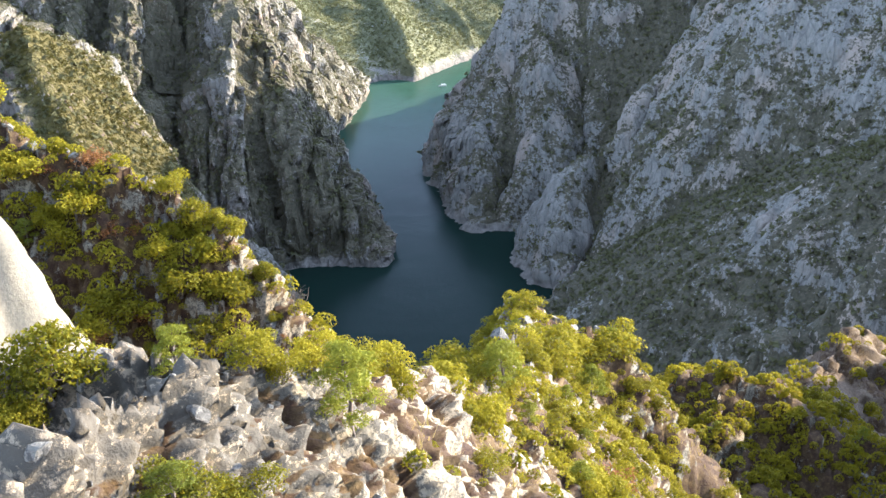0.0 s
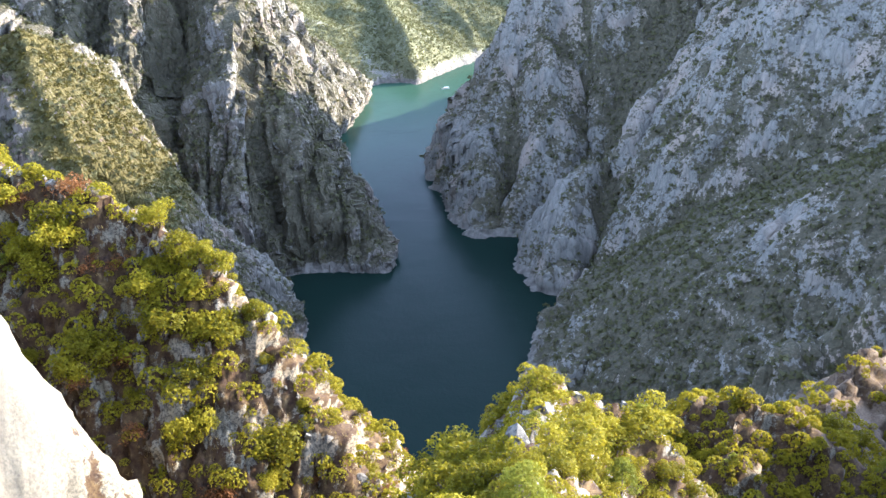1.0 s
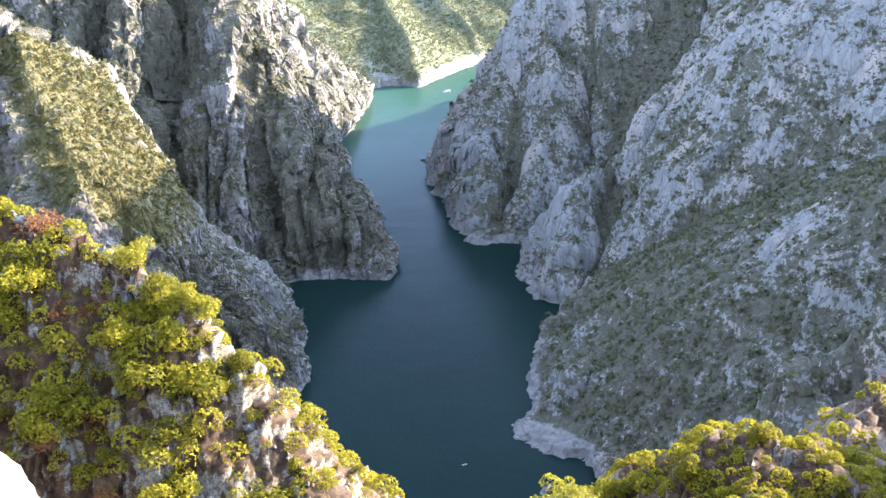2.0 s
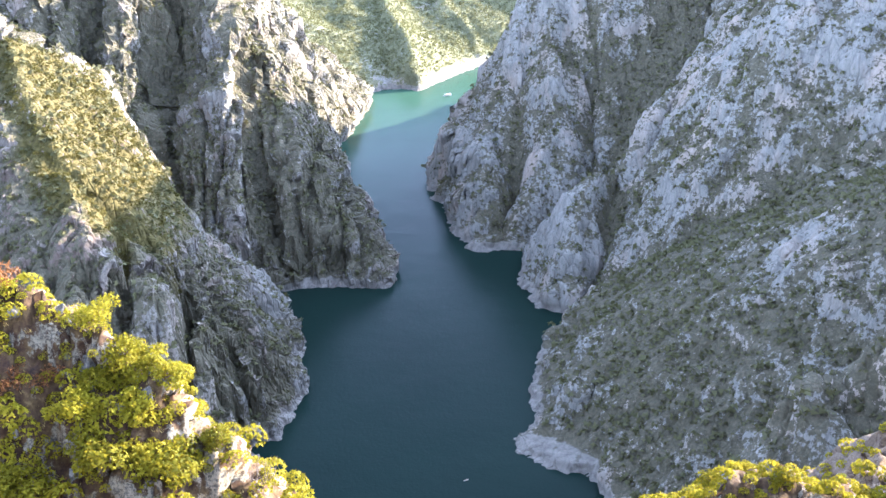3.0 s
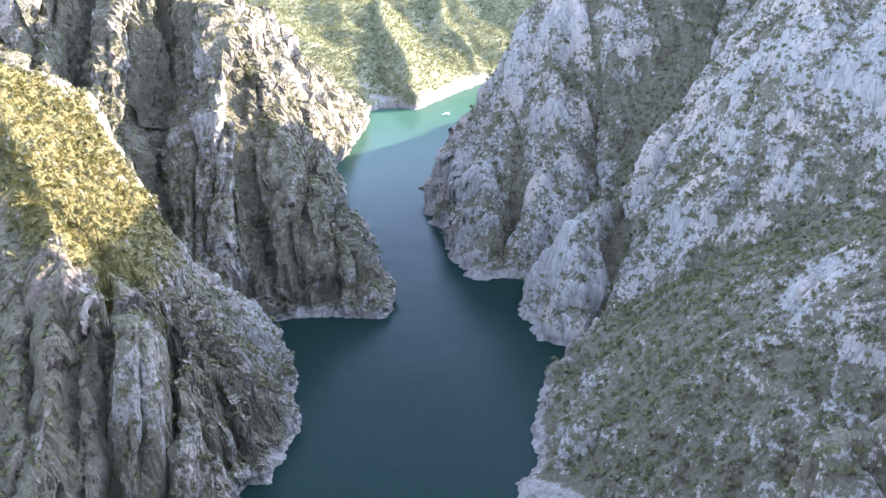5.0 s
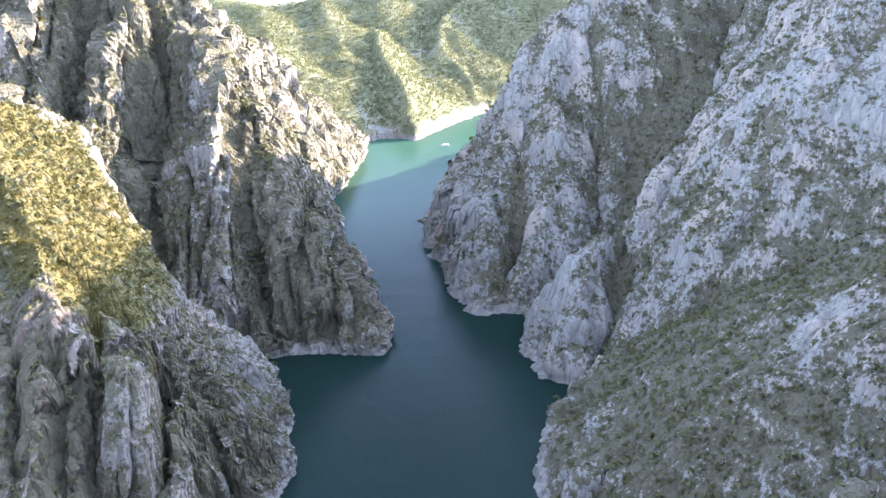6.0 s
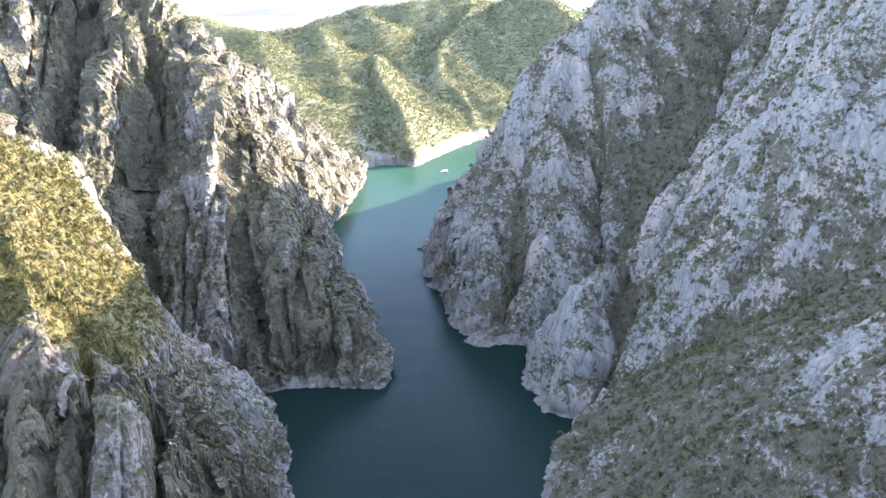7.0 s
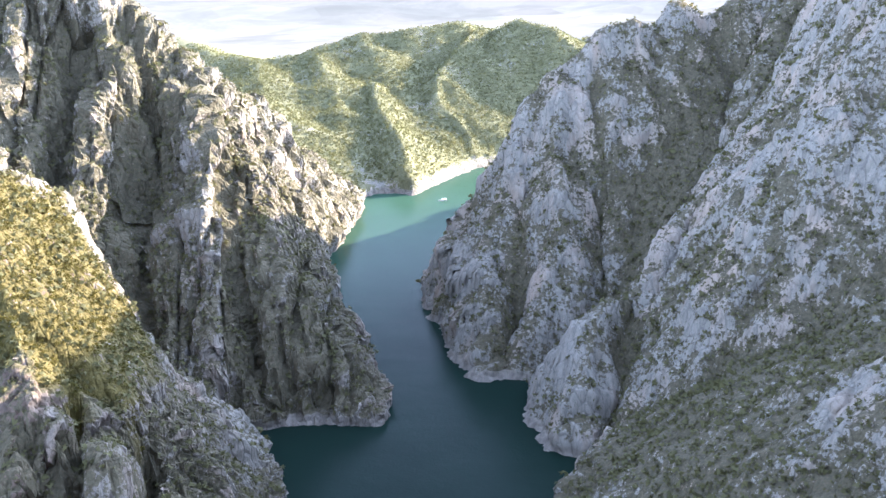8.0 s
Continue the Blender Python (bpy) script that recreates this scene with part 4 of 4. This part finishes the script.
tagged(new("grass", loose("grass", np.concatenate(tufts), STRAW)), "dry straw-coloured grass tufts between the rocks", "grass", kind="stuff")


def scrub_cover(name, seed, weight, count, gap, low, high, leaves, leaf, mat, label):
    spots, rng = sown(seed, weight, count, gap)
    foot = LAND.reshape(-1, 3)[spots]
    lean = UP.reshape(-1, 3)[spots]
    tall = low + (high - low) * rng.uniform(0, 1, len(foot)) ** 1.6
    made = []
    for b in range(leaves):
        way = rng.normal(size=(len(foot), 3))
        way /= np.linalg.norm(way, axis=1)[:, None]
        way[:, 2] = np.abs(way[:, 2]) * 0.9
        made.append(sprays(rng, foot + lean * tall[:, None] * 0.15 + way * tall[:, None] * 0.55, way, leaf * tall, 0.75))
    corners = np.stack(made, 1).reshape(-1, 3, 3)
    tagged(new(name, loose(name, corners, mat)), label, "scrub", kind="stuff")


gorge = (Y > 425) & (Y < 1500) & (Z > 9) & (np.abs(X) < 430)
scrub_cover("scrub", 8, gorge * (0.15 + np.clip(SCRUB - 0.05, 0, 1)), 36000, 1.3, 1.2, 4.2, 6, 0.42, SCRUB_LEAF, "dark green bushes and small trees clinging to gorge walls")
scrub_cover("dry_scrub", 13, MEADOW * gorge * (0.2 + SCRUB), 1500, 1.4, 0.8, 3.6, 40, 0.16, DRY_LEAF, "yellow-green bushes on the sunlit shoulder of the gorge")
scrub_cover("thicket", 10, east_knoll * (0.4 + SCRUB) * (1 - 0.6 * bluff), 1500, 1.2, 1.6, 4.0, 120, 0.105, LEAF, "yellow-green thicket of small trees covering the knoll")
scrub_cover("heath", 12, close_ridge * np.clip(SCRUB - 0.2, 0, 1), 1000, 0.5, 0.3, 1.1, 110, 0.105, LEAF, "low yellow-green heath cushions between the limestone outcrops")
scrub_cover("bushes", 15, promontory * 1.0, 620, 0.6, 0.4, 1.1, 110, 0.105, LEAF, "dense yellow-green bushes covering the rocky promontory")
scrub_cover("undergrowth", 11, west_hill * (0.2 + SCRUB), 1000, 1.1, 0.9, 3.0, 130, 0.085, LEAF, "low olive bushes on the stony brown hillside")
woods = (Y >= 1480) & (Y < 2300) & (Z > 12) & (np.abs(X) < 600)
scrub_cover("woods", 9, woods * np.clip(SCRUB - 0.2, 0, 1), 30000, 2.0, 2.4, 4.4, 5, 0.45, WOODS_LEAF, "olive woodland covering the hills beyond the bend, paled to stand in for haze")


# ---- boats ----
def boat(x, y, length, turn):
    thing = new("boat")
    white, dark, glass = (bpy.data.materials.get(n) or paint(n, c) for n, c in (("white_hull_paint", (0.8, 0.8, 0.78)), ("wooden_deck", (0.25, 0.16, 0.09)), ("canopy_cloth", (0.7, 0.72, 0.74))))
    bm = bmesh.new()
    rings = []
    for k in range(9):
        f = k / 8
        w = 0.16 * math.sin(min(1, 0.25 + f * 1.1) * math.pi * 0.5) if f < 0.6 else 0.16 * (1 - ((f - 0.6) / 0.4) ** 2) + 0.004
        rise = 0.10 + 0.05 * max(0, f - 0.5) * 2
        rings.append([bm.verts.new(((f - 0.5), s * w * q, h)) for s, q, h in ((-1, 1, rise), (-1, 0.7, 0.0), (1, 0.7, 0.0), (1, 1, rise))])
    for a, b in zip(rings, rings[1:]):
        for j in range(3):
            bm.faces.new((a[j], a[j + 1], b[j + 1], b[j]))
    bm.faces.new(rings[0])
    parts = [("hull", bm, white)]
    bm = bmesh.new()
    for a, b in zip(rings, rings[1:]):
        bm.faces.new([bm.verts.new((v.co.x, v.co.y * 0.93, v.co.z - 0.025)) for v in (a[0], a[3], b[3], b[0])])
    parts.append(("deck", bm, dark))
    if length > 5:
        bm = bmesh.new()
        bmesh.ops.create_cube(bm, size=1, matrix=Matrix.Translation((-0.05, 0, 0.15)) @ Matrix.Diagonal((0.34, 0.2, 0.11, 1)))
        bmesh.ops.bevel(bm, geom=bm.edges[:], offset=0.012, segments=2, affect="EDGES")
        parts.append(("cabin", bm, white))
        bm = bmesh.new()
        bmesh.ops.create_cube(bm, size=1, matrix=Matrix.Translation((-0.12, 0, 0.235)) @ Matrix.Diagonal((0.6, 0.27, 0.012, 1)))
        parts.append(("canopy", bm, glass))
        for px in (-0.38, 0.14):
            for py in (-0.12, 0.12):
                bm = bmesh.new()
                bmesh.ops.create_cone(bm, segments=6, radius1=0.006, radius2=0.006, depth=0.15, cap_ends=True, matrix=Matrix.Translation((px, py, 0.16)))
                parts.append(("post", bm, white))
    else:
        for px in (-0.2, 0.12):
            bm = bmesh.new()
            bmesh.ops.create_cube(bm, size=1, matrix=Matrix.Translation((px, 0, 0.085)) @ Matrix.Diagonal((0.07, 0.28, 0.015, 1)))
            parts.append(("bench", bm, dark))
    for name, bm, mat in parts:
        mesh = bpy.data.meshes.new(name)
        bm.to_mesh(mesh)
        bm.free()
        mesh.materials.append(mat)
        part_of(thing, name, mesh)
    thing.matrix_basis = pose(x, y, -0.03 * length, 0, 0, turn) @ Matrix.Scale(length, 4)
    return tagged(thing, "white excursion boat with cabin and flat canopy on the lake" if length > 5 else "small open white boat drifting on dark water", "boat")


def paint(name, colour):
    m, tree, shader, node = material(name, 0.45, 0.5)
    n = speckle(node, node("TexCoord", "Object"), 12.0, 4.0)
    tree.links.new(mixed(node, ranged(node, n, 0.4, 0.8, 0.0, 0.4), (*colour, 1), (*(c * 0.6 for c in colour), 1)), shader.inputs["Base Color"])
    return m


boat(-37.5, 1484, 11.0, 200)
boat(-11.4, 562, 3.0, 20)
